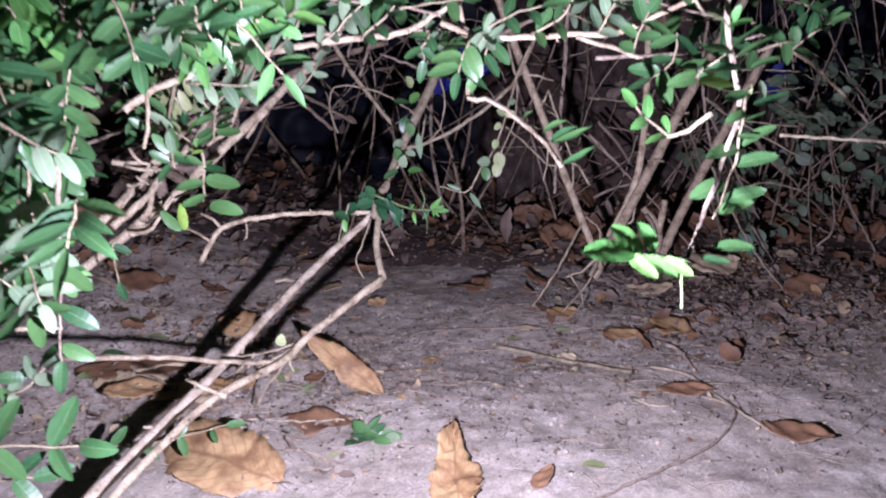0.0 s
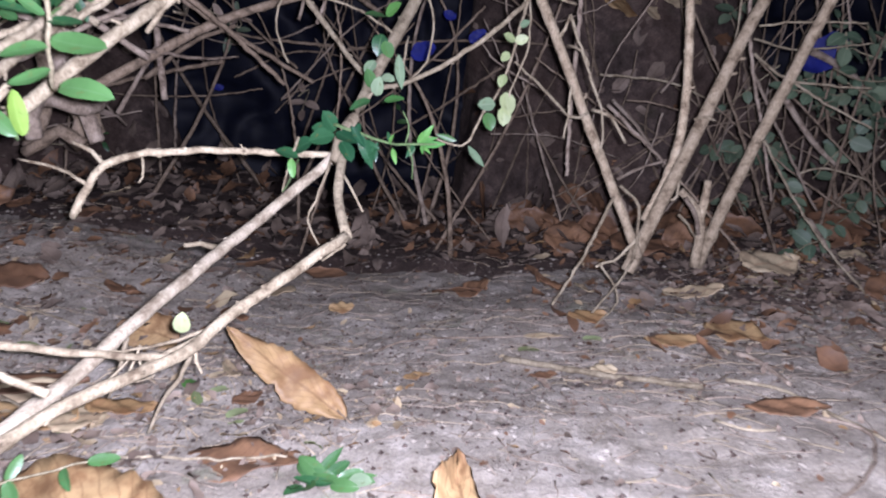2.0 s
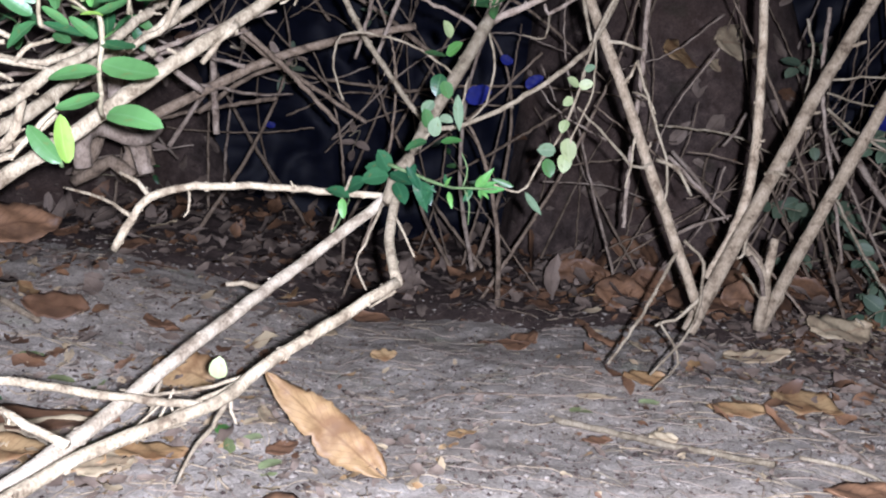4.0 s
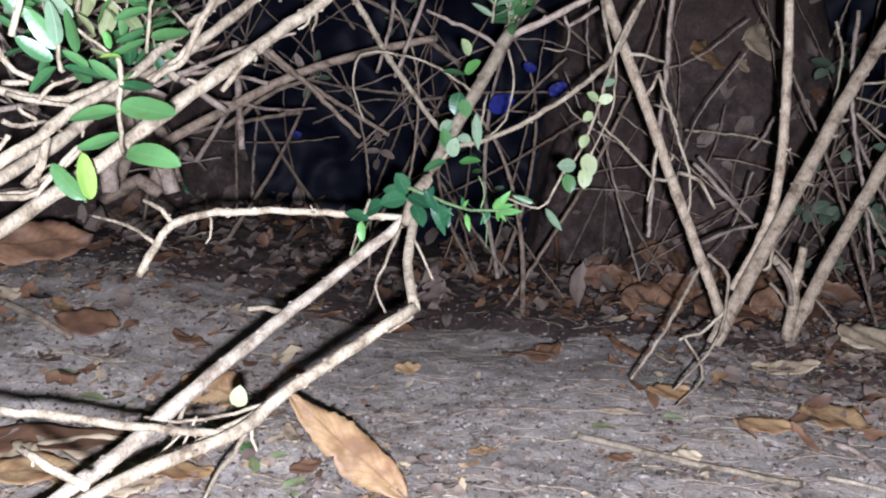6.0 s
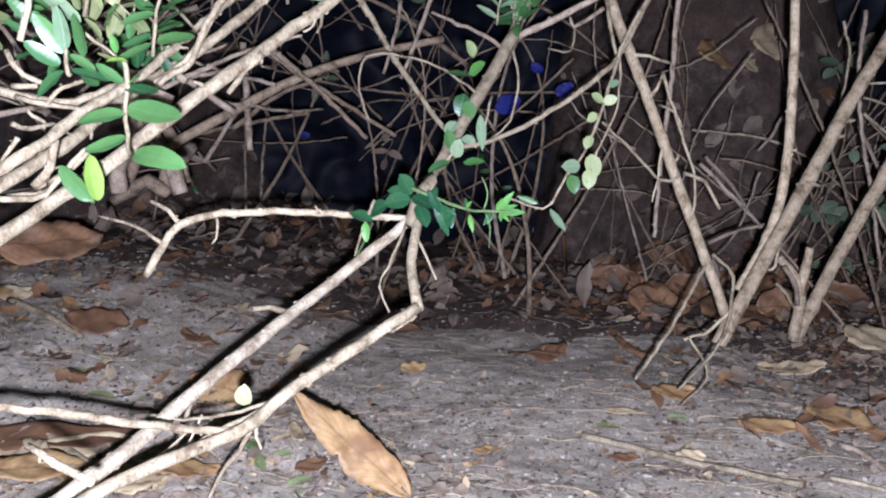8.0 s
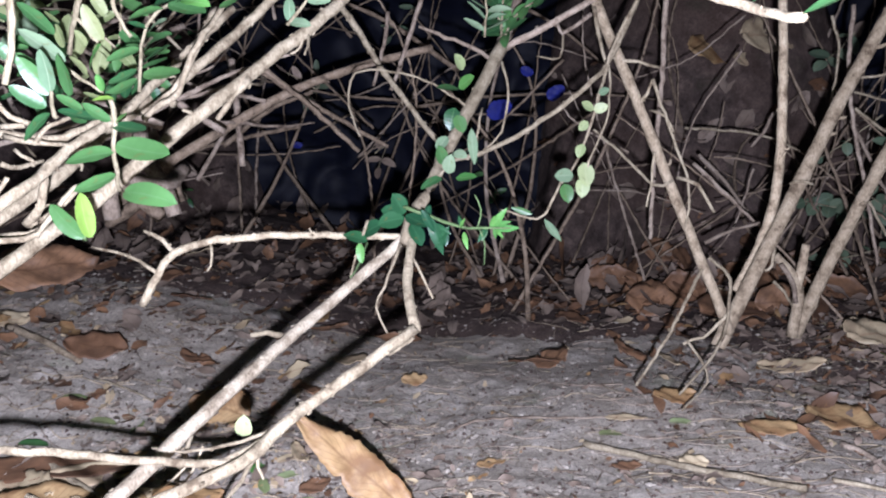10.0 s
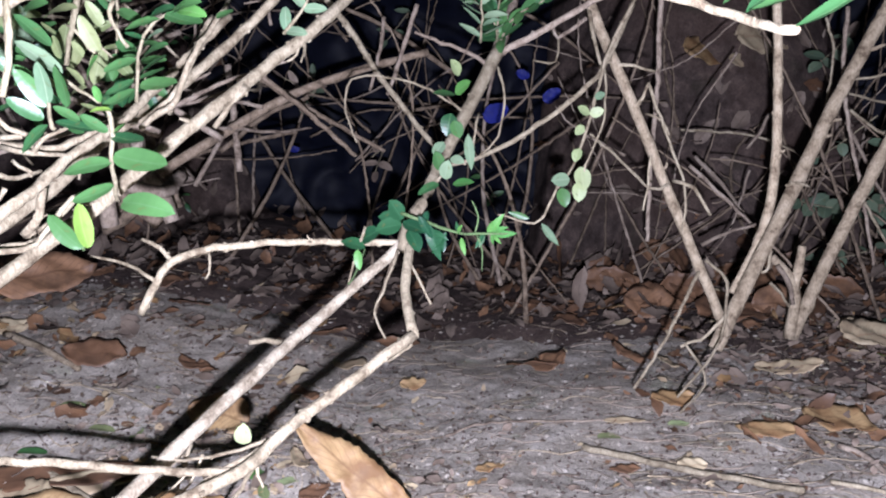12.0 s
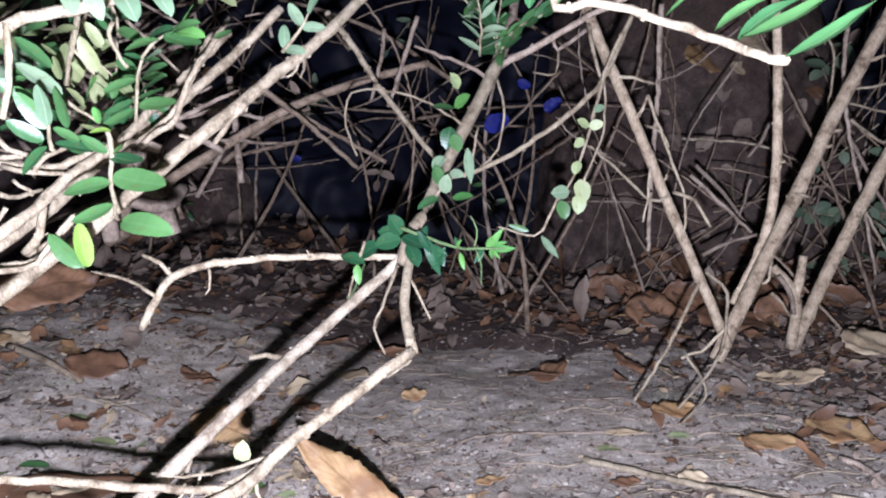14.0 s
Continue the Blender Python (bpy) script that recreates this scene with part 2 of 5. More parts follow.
def buds(v, f, c, r0, r1):
    """Small blunt buds and leaf scars, in pairs along a twig."""
    i = BUD.randrange(1, 4)
    while i < len(c) - 1:
        r = r0 + (r1 - r0) * i / len(c)
        d = (c[i + 1] - c[i - 1]).normalized()
        s = d.cross(Vector((BUD.uniform(-1, 1), BUD.uniform(-1, 1), BUD.uniform(-1, 1)))).normalized()
        for sg in (-1, 1):
            if BUD.random() < 0.35:
                continue
            w, out = d.cross(s), s * sg
            b, n = min(r * BUD.uniform(0.35, 0.7), 0.0013), min(r * BUD.uniform(0.35, 0.9), 0.0015) + 0.0002
            p, o = c[i] + out * r * 0.8, len(v)
            for q, z in ((1.0, 0.0), (0.6, 0.75)):
                v += [p + out * n * z + d * (0.5 * n * z + b * q * math.cos(a) * 1.5) + w * b * q * math.sin(a) for a in (0.0, 1.26, 2.51, 3.77, 5.03)]
            f += [(o + k, o + (k + 1) % 5, o + 5 + (k + 1) % 5, o + 5 + k) for k in range(5)] + [tuple(range(o + 5, o + 10))]
        i += BUD.randrange(2, 7)


def branch(parent, pts, r0, r1, mat=None, name="branch", sides=8, label="", stubs=0, knots=0.022):
    base = world_of(parent).translation
    thick = max(r0, r1) > 0.0026
    v, f = tube([Vector(p) - base for p in pts], r0, r1, sides, 0.05 if thick else 0.07, knots * (2.2 if thick else 1), 0.008 if thick else 0.006, 0.0002 if thick else 0.0004)
    c = glide(pts)
    for _ in range((stubs + 1) // 2):
        i = random.randrange(1, len(c) - 1)
        d = Vector(c[i + 1] - c[i - 1]).normalized()
        side = d.cross(Vector((random.uniform(-1, 1), random.uniform(-1, 0.3), random.uniform(-1, 1)))).normalized()
        p = Vector(c[i]) - base
        r = r0 + (r1 - r0) * i / len(c)
        n = random.uniform(1.5, 2.4)
        sv, sf = tube([p, p + (side + d * 0.6) * r * n * 0.6, p + (side + d * 0.7) * r * n], r * 0.42, r * 0.2, 6, step=0.003)
        o = len(v)
        v += sv
        f += [tuple(o + i for i in q) for q in sf]
    if name in ("branch", "twig"):
        buds(v, f, [Vector(q) - base for q in c], r0, r1)
    ob = new(name, mesh_of(name, v, f, mat or PALE))
    ob.parent = parent
    return tagged(ob, label) if label else ob


def leaf_shape(length, width, fold, curl, tip=1.0, wave=0.0, nu=8, nv=4, lobes=0.0, seed=0):
    """A leaf along +x from its stalk at the origin, with a folded midrib."""
    rng = random.Random(seed)
    verts, uvs, faces = [], [], []
    ph = rng.uniform(0, 6)
    for i in range(nu + 1):
        u = i / nu
        w = width * 0.5 * (math.sin(math.pi * min(1, u ** 0.85 * 0.985 + 0.015)) ** tip)
        ragged = [1 + 0.5 * lobes * math.sin(u * 11 + ph + k * 2) + lobes * rng.uniform(-1, 0.6) for k in (0, 1)]
        for j in range(nv + 1):
            s = 2 * j / nv - 1
            y = s * w * (ragged[0] if s < 0 else ragged[1])
            z = fold * abs(s) * w + curl * length * (u - 0.4) ** 2 + wave * width * (0.6 * math.sin(u * 6 + ph + s) * abs(s) + 0.35 * math.sin(u * 15 + 2 * ph + 4 * s) + rng.uniform(-0.22, 0.22))
            verts.append((u * length, y, z))
            uvs.append((u, j / nv))
    for i in range(nu):
        for j in range(nv):
            a = i * (nv + 1) + j
            faces.append((a, a + nv + 1, a + nv + 2, a + 1))
    return verts, faces, uvs


def aim(place, along, normal, scale=1.0, twist=0.0):
    x = Vector(along).normalized()
    z = Vector(normal)
    z = (z - x * z.dot(x)).normalized()
    y = z.cross(x)
    m = Matrix((x, y, z)).transposed().to_4x4()
    return Matrix.Translation(place) @ m @ Matrix.Rotation(twist, 4, "X") @ Matrix.Scale(scale, 4)


def jitter(a):
    return Vector((random.uniform(-a, a), random.uniform(-a, a), random.uniform(-a, a)))


OVAL = [leaf_shape(0.019, 0.0081, 0.2, c, 0.52, 0.04, nu=12, seed=i) for i, c in enumerate((0.0, -0.2, 0.22, -0.35))]
SLIM = [leaf_shape(0.024, 0.0068, 0.3, c, 0.85, 0.05, seed=9 + i) for i, c in enumerate((0.0, -0.3, 0.25))]
ROUND = [leaf_shape(0.014, 0.010, 0.15, c, 0.6, 0.03, nu=6, seed=20 + i) for i, c in enumerate((0.0, -0.3))]
MESHES = {}


def leaf_mesh(shape, i, mat):
    key = (id(shape), i, mat.name)
    if key not in MESHES:
        v, f, uv = shape[i]
        MESHES[key] = mesh_of("leaf", v, f, mat, uv)
    return MESHES[key]


def leaf(parent, place, along, normal, size=1.0, shape=None, mat=None, into=None):
    shape = shape or OVAL
    if into is not None:
        v, f, uv = random.choice(shape)
        m = aim(place, along, normal, size, random.uniform(-0.35, 0.35))
        into.setdefault((mat or GREEN).name, []).append(([m @ Vector(q) for q in v], f, uv))
        return None
    return part("leaf", leaf_mesh(shape, random.randrange(len(shape)), mat or GREEN), parent, aim(place, along, normal, size, random.uniform(-0.35, 0.35)))


def span_leaf(parent, a, b, mat=None, normal=(0, -0.7, 0.7), shape=None):
    """A leaf from its stalk at a to its tip at b."""
    shape = shape or OVAL
    n = (Vector(b) - Vector(a)).length / shape[0][0][-1][0]
    return part("leaf", leaf_mesh(shape, random.randrange(len(shape)), mat or GREEN), parent, aim(a, Vector(b) - Vector(a), Vector(normal) + jitter(0.25), n))


def spray(parent, pts, pairs, size, normal=(0, -0.75, 0.65), shape=None, mat=None, r=0.0007, stem=None, spread=1.0, first=0.12, into=None):
    """A leafy shoot: a thin stem with opposite leaves along it, and one at its tip."""
    tw = branch(parent, pts, r * 1.3, r * 0.7, stem or TWIG, "shoot", 6, knots=0.03)
    c = glide(pts, 0.002)
    n = Vector(normal).normalized()
    for k in range(pairs):
        f = first + (1 - first) * k / max(pairs - 0.6, 1)
        i = min(int(f * (len(c) - 1)), len(c) - 2)
        d = Vector(c[i + 1] - c[i]).normalized()
        s = d.cross(n).normalized()
        for sg in (-1, 1):
            if random.random() < 0.07:
                continue
            al = d * random.uniform(0.35, 0.8) + s * sg * spread + jitter(0.22)
            leaf(tw, Vector(c[i]), al, n + jitter(0.45), size * random.uniform(0.75, 1.15), shape, mat, into)
    d = Vector(c[-1] - c[-3]).normalized()
    leaf(tw, Vector(c[-1]), d + jitter(0.2), n + jitter(0.3), size * 0.9, shape, mat, into)
    return tw


def merged(name, pieces, mat):
    v, f, uvs = [], [], []
    for pv, pf, pu in pieces:
        o = len(v)
        v += pv
        f += [tuple(o + i for i in q) for q in pf]
        uvs += pu
    return mesh_of(name, v, f, mat, uvs)


def foliage(parent, into):
    """The many further leaves of a shrub, too many to pick apart, one part for each kind of leaf."""
    for key, pieces in into.items():
        ob = part("foliage", merged("foliage", pieces, bpy.data.materials[key]), parent)
        tagged(ob, kind="stuff")


def inside(lo, hi):
    return Vector([random.uniform(a, b) for a, b in zip(lo, hi)])


# ---- ground: one sheet of trodden earth, and a bank of leaf mould behind ----
def height(x, y):
    left = 0.07 * min(max((-x - 0.10) / 0.25, 0), 1) * min(max((y - 0.55) / 0.35, 0), 1)
    far = min(max((math.hypot(x, y - 0.6) - 0.5) / 2.0, 0), 1)
    p = Vector((x, y, 0))
    n = noise.fractal(p * 9, 1.0, 2.0, 4) * 0.006 + noise.fractal(p * 60, 0.9, 2.1, 3) * 0.0008
    n += (max(noise.noise(p * 130 + Vector((7, 3, 1))), 0.2) - 0.2) * 0.003
    return left + n * (1 + far) + 0.004


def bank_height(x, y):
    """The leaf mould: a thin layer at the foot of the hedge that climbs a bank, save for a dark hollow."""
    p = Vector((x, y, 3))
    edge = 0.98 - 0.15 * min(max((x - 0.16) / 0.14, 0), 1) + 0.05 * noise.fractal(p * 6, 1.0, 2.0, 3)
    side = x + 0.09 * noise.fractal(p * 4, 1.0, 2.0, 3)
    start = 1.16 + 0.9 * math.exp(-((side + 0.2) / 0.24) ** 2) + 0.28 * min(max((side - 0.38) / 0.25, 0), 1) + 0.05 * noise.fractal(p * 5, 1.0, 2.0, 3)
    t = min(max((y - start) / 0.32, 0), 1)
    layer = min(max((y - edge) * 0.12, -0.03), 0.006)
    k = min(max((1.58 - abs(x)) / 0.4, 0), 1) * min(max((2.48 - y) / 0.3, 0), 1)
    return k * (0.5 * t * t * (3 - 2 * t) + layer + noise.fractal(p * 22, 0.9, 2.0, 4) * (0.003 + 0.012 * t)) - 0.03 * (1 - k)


def spaced(lo, hi, fine_lo, fine_hi, step, far):
    out, s = list(np.arange(fine_lo, fine_hi, step)), step
    a = fine_lo
    while a > lo:
        s = min(s * 1.25, far)
        a -= s
        out.insert(0, a)
    a, s = out[-1], step
    while a < hi:
        s = min(s * 1.25, far)
        a += s
        out.append(a)
    return out


def build_ground():
    xs, ys = spaced(-30, 30, -0.5, 0.5, 0.0034, 3.0), spaced(-30, 30, 0.45, 1.1, 0.0034, 3.0)
    verts = [(x, y, height(x, y)) for y in ys for x in xs]
    n = len(xs)
    faces = [(j * n + i, j * n + i + 1, (j + 1) * n + i + 1, (j + 1) * n + i) for j in range(len(ys) - 1) for i in range(n - 1)]
    return tagged(new("ground", mesh_of("ground", verts, faces, SOIL)), "grey-brown bare trodden earth with crumbs and litter", "ground", kind="structure")


GROUND = build_ground()


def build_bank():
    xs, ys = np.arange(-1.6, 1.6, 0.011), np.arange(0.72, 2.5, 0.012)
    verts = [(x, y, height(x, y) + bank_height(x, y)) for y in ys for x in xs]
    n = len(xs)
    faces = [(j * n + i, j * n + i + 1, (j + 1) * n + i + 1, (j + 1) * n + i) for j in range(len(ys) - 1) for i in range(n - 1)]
    return tagged(new("earth_bank", mesh_of("earth_bank", verts, faces, MOULD)), "brown bank of leaf mould behind the hedge, colour darkened for torch fall-off", "earth bank", kind="structure")


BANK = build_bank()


def on_ground(x, y, lift=0.0):
    b = height(x, y) + bank_height(x, y) if y > 0.72 else -1
    return Vector((x, y, max(height(x, y), b) + lift))


# ---- the shrub in the middle: two crossing boughs, a stem going up, a fork ----
centre = thing("hedge_shrub", (-0.174, 0.545, 0.056), "hedge shrub with pale bare crossing boughs and few leaves", "shrub")
bough = branch(centre, [(-0.039, 0.676, 0.162), (-0.051, 0.670, 0.151), (-0.090, 0.645, 0.121), (-0.131, 0.578, 0.090), (-0.153, 0.548, 0.071), (-0.174, 0.504, 0.058), (-0.194, 0.452, 0.047), (-0.204, 0.410, 0.042)], 0.0030, 0.0043, LIT_PALE, stubs=7)
low = branch(centre, [(-0.029, 0.606, 0.123), (-0.061, 0.578, 0.106), (-0.085, 0.556, 0.093), (-0.099, 0.536, 0.084), (-0.139, 0.500, 0.075), (-0.162, 0.452, 0.065), (-0.177, 0.415, 0.055), (-0.186, 0.370, 0.050)], 0.0029, 0.0028, stubs=8)
upright = branch(centre, [(-0.029, 0.606, 0.122), (-0.036, 0.637, 0.139), (-0.036, 0.672, 0.161), (-0.040, 0.675, 0.166)], 0.0027, 0.0029, stubs=2)
stem = branch(centre, [(-0.040, 0.668, 0.156), (-0.037, 0.678, 0.169), (-0.027, 0.700, 0.187), (-0.018, 0.730, 0.207), (-0.000, 0.760, 0.240), (0.021, 0.800, 0.280)], 0.0038, 0.0046, stubs=5)
branch(centre, [(0.017, 0.797, 0.274), (0.051, 0.800, 0.289), (0.086, 0.800, 0.306), (0.121, 0.800, 0.322)], 0.0026, 0.002, GREY)
branch(centre, [(0.019, 0.800, 0.278), (0.029, 0.820, 0.302), (0.036, 0.850, 0.334), (0.046, 0.880, 0.378)], 0.004, 0.003, GREY)
branch(centre, [(0.015, 0.790, 0.265), (-0.001, 0.780, 0.275), (-0.024, 0.775, 0.285), (-0.037, 0.770, 0.290)], 0.0016, 0.001, GREY)
side = branch(centre, [(-0.234, 0.492, 0.111), (-0.188, 0.512, 0.101), (-0.165, 0.520, 0.096), (-0.138, 0.528, 0.089), (-0.108, 0.540, 0.082), (-0.097, 0.545, 0.082)], 0.0019, 0.0018, stubs=4)
branch(centre, [(-0.086, 0.562, 0.091), (-0.095, 0.550, 0.087), (-0.111, 0.540, 0.081), (-0.128, 0.525, 0.072)], 0.0015, 0.001)
branch(centre, [(-0.097, 0.552, 0.086), (-0.106, 0.560, 0.067), (-0.124, 0.570, 0.045), (-0.131, 0.570, 0.030)], 0.0012, 0.0008)
branch(centre, [(-0.089, 0.560, 0.089), (-0.108, 0.560, 0.083), (-0.129, 0.560, 0.078), (-0.151, 0.560, 0.080)], 0.001, 0.0006)
branch(centre, [(-0.138, 0.575, 0.080), (-0.141, 0.570, 0.068), (-0.149, 0.570, 0.050)], 0.0012, 0.0006)
branch(centre, [(-0.098, 0.552, 0.083), (-0.097, 0.550, 0.075), (-0.094, 0.548, 0.070)], 0.001, 0.0005)
for pts in ([(-0.126, 0.560, 0.081), (-0.132, 0.558, 0.068), (-0.140, 0.556, 0.061)], [(-0.128, 0.560, 0.075), (-0.124, 0.558, 0.065), (-0.119, 0.556, 0.063)], [(-0.139, 0.570, 0.082), (-0.141, 0.568, 0.076), (-0.138, 0.565, 0.073)], [(-0.139, 0.555, 0.066), (-0.127, 0.553, 0.065), (-0.117, 0.550, 0.069)],
            [(-0.132, 0.560, 0.074), (-0.142, 0.556, 0.065), (-0.150, 0.553, 0.060)]):
    branch(centre, pts, 0.0007, 0.0004, PALE, "fibre", 5)
branch(centre, [(-0.137, 0.450, 0.114), (-0.125, 0.446, 0.110), (-0.111, 0.442, 0.106)], 0.0012, 0.0014, PALE, stubs=2)
fork = branch(centre, [(-0.042, 0.676, 0.159), (-0.069, 0.670, 0.162), (-0.115, 0.650, 0.166), (-0.145, 0.634, 0.166), (-0.162, 0.630, 0.161), (-0.173, 0.628, 0.149), (-0.182, 0.628, 0.133)], 0.0019, 0.0022, stubs=5)
branch(centre, [(-0.162, 0.630, 0.161), (-0.168, 0.630, 0.169), (-0.178, 0.630, 0.174)], 0.0014, 0.001)
branch(centre, [(-0.172, 0.628, 0.151), (-0.189, 0.632, 0.160), (-0.211, 0.635, 0.165)], 0.0012, 0.0006)
branch(centre, [(-0.143, 0.634, 0.165), (-0.141, 0.630, 0.158), (-0.144, 0.628, 0.151)], 0.0008, 0.0005)
branch(centre, [(-0.104, 0.634, 0.112), (-0.113, 0.625, 0.117), (-0.120, 0.620, 0.117)], 0.0018, 0.0012)
for pts in ([(-0.043, 0.667, 0.157), (-0.049, 0.655, 0.140), (-0.055, 0.645, 0.125), (-0.049, 0.640, 0.111)], [(-0.036, 0.660, 0.151), (-0.029, 0.650, 0.140), (-0.023, 0.645, 0.129)],
            [(-0.060, 0.660, 0.172), (-0.065, 0.655, 0.158), (-0.070, 0.650, 0.141)], [(-0.029, 0.600, 0.120), (-0.034, 0.600, 0.116), (-0.042, 0.600, 0.111)]):
    branch(centre, pts, 0.0009, 0.0006, name="twig", sides=6)
for pts in ([(-0.006, 0.752, 0.235), (-0.027, 0.755, 0.250), (-0.050, 0.760, 0.259), (-0.082, 0.765, 0.261), (-0.087, 0.765, 0.238), (-0.081, 0.765, 0.217)],
            [(0.019, 0.785, 0.265), (0.023, 0.780, 0.245), (0.017, 0.780, 0.216), (0.004, 0.782, 0.204)],
            [(0.005, 0.757, 0.233), (0.002, 0.745, 0.220), (0.001, 0.740, 0.208)]):
    branch(centre, pts, 0.0009, 0.0007, PALE, name="twig", sides=6)
strut = branch(centre, [(-0.025, 0.775, 0.198), (-0.001, 0.783, 0.201), (0.035, 0.785, 0.216), (0.082, 0.790, 0.248), (0.096, 0.800, 0.264), (0.119, 0.820, 0.306)], 0.0016, 0.002, PALE, stubs=3)
chain = branch(centre, [(0.117, 0.800, 0.307), (0.096, 0.790, 0.270), (0.083, 0.775, 0.231), (0.070, 0.770, 0.196), (0.058, 0.770, 0.179)], 0.0014, 0.0008, PALE)
branch(centre, [(0.094, 0.790, 0.260), (0.091, 0.775, 0.225), (0.077, 0.770, 0.194), (0.074, 0.770, 0.175)], 0.0008, 0.0006, PALE)
branch(centre, [(0.058, 0.770, 0.181), (0.050, 0.765, 0.167), (0.041, 0.760, 0.156), (0.015, 0.755, 0.164)], 0.0009, 0.0006, PALE)
shoot = branch(centre, [(-0.041, 0.665, 0.179), (-0.031, 0.660, 0.176), (-0.016, 0.655, 0.171), (-0.002, 0.652, 0.167), (0.012, 0.650, 0.167), (0.025, 0.648, 0.167)], 0.0011, 0.0006, STEMGREEN, "shoot", 6)
branch(centre, [(-0.061, 0.660, 0.159), (-0.066, 0.650, 0.146), (-0.069, 0.645, 0.142)], 0.0007, 0.0005, STEMGREEN, "shoot", 6)
UP = (0.1, -0.6, 0.8)
for a, b, n, s, mat in (((-0.039, 0.664, 0.175), (-0.4, -0.3, 0.8), (0.5, -0.8, 0.2), 0.8, GREEN), ((-0.039, 0.664, 0.175), (-1, 0, 0.15), UP, 0.8, GREEN),
                        ((-0.038, 0.660, 0.174), (0.9, -0.3, -0.4), UP, 0.9, GREEN), ((-0.039, 0.660, 0.173), (-0.9, -0.2, -0.15), UP, 0.9, GREEN),
                        ((-0.035, 0.660, 0.169), (0.5, -0.4, -0.9), UP, 0.8, GREEN), ((-0.027, 0.660, 0.169), (0.2, 0.3, 0.9), UP, 0.6, GREEN),
                        ((-0.017, 0.655, 0.168), (0.2, -0.3, -0.9), UP, 0.6, GREEN), ((-0.060, 0.655, 0.161), (-0.8, -0.1, 0.3), UP, 0.8, GREEN),
                        ((-0.064, 0.652, 0.160), (0.1, -0.3, -0.8), UP, 0.6, FRESH), ((-0.052, 0.660, 0.170), (-0.6, 0.1, -0.3), UP, 0.9, GREEN)):
    leaf(shoot, a, b, n, s * 1.25 if s > 0.75 else s, ROUND if s > 0.75 else OVAL, DEEP if mat == GREEN else mat)
for a, b, mat in (((0.011, 0.652, 0.167), (0.019, 0.646, 0.178), FRESH), ((0.012, 0.652, 0.167), (0.021, 0.646, 0.171), FRESH), ((0.010, 0.652, 0.167), (0.013, 0.646, 0.175), FRESH),
                  ((0.013, 0.652, 0.166), (0.026, 0.646, 0.167), FRESH), ((0.012, 0.652, 0.166), (0.017, 0.646, 0.162), FRESH), ((0.008, 0.652, 0.166), (0.005, 0.646, 0.160), SAGE),
                  ((0.012, 0.652, 0.166), (0.013, 0.646, 0.161), FRESH), ((0.008, 0.652, 0.167), (0.003, 0.646, 0.160), GREEN), ((-0.006, 0.652, 0.168), (-0.007, 0.646, 0.175), GREEN),
                  ((-0.007, 0.652, 0.167), (-0.004, 0.646, 0.173), FRESH), ((-0.024, 0.652, 0.174), (-0.016, 0.646, 0.153), GREEN), ((-0.028, 0.652, 0.178), (-0.020, 0.646, 0.165), GREEN),
                  ((-0.013, 0.652, 0.168), (-0.019, 0.646, 0.160), GREEN), ((-0.022, 0.652, 0.170), (-0.012, 0.646, 0.165), GREEN), ((-0.014, 0.652, 0.165), (-0.021, 0.646, 0.157), GREEN),
                  ((-0.005, 0.652, 0.165), (-0.003, 0.646, 0.156), FRESH),):
    span_leaf(shoot, a, b, DEEP if mat == GREEN else mat, (0, -0.9, 0.3), SLIM)
for pts in ([(0.003, 0.650, 0.168), (0.005, 0.648, 0.178), (0.002, 0.647, 0.186)], [(0.004, 0.650, 0.166), (0.007, 0.648, 0.158), (0.006, 0.647, 0.147)]):
    branch(centre, pts, 0.0006, 0.0003, STEMGREEN, "tendril", 5)
for a, b, s, mat, shp in (((-0.011, 0.700, 0.191), (0.9, -0.2, 0.05), 0.95, FRESH, ROUND), ((-0.016, 0.700, 0.194), (0.2, -0.3, 0.9), 0.9, SAGE, ROUND),
                          ((-0.019, 0.710, 0.199), (-0.2, -0.2, 0.9), 0.9, GREEN, ROUND), ((-0.020, 0.700, 0.192), (-0.7, -0.4, -0.3), 0.8, GREEN, OVAL),
                          ((-0.010, 0.750, 0.247), (0.6, -0.3, 0.4), 1.0, FRESH, ROUND), ((-0.010, 0.750, 0.246), (-0.9, -0.3, 0.1), 1.1, GREEN, ROUND),
                          ((-0.007, 0.760, 0.259), (-0.3, -0.3, 0.7), 0.9, LIME, ROUND), ((-0.013, 0.740, 0.234), (-0.2, -0.3, -0.9), 1.1, GREEN, ROUND),
                          ((-0.011, 0.735, 0.229), (0.3, -0.3, -0.9), 0.9, GREEN, ROUND), ((-0.017, 0.720, 0.216), (-0.5, -0.3, -0.6), 0.8, SAGE, ROUND),
                          ((-0.013, 0.715, 0.206), (0.7, -0.3, -0.2), 0.7, SAGE, ROUND), ((-0.002, 0.730, 0.220), (0.05, -0.2, -1), 1.0, SAGE, SLIM)):
    leaf(stem, a, b, UP, s, shp, mat)
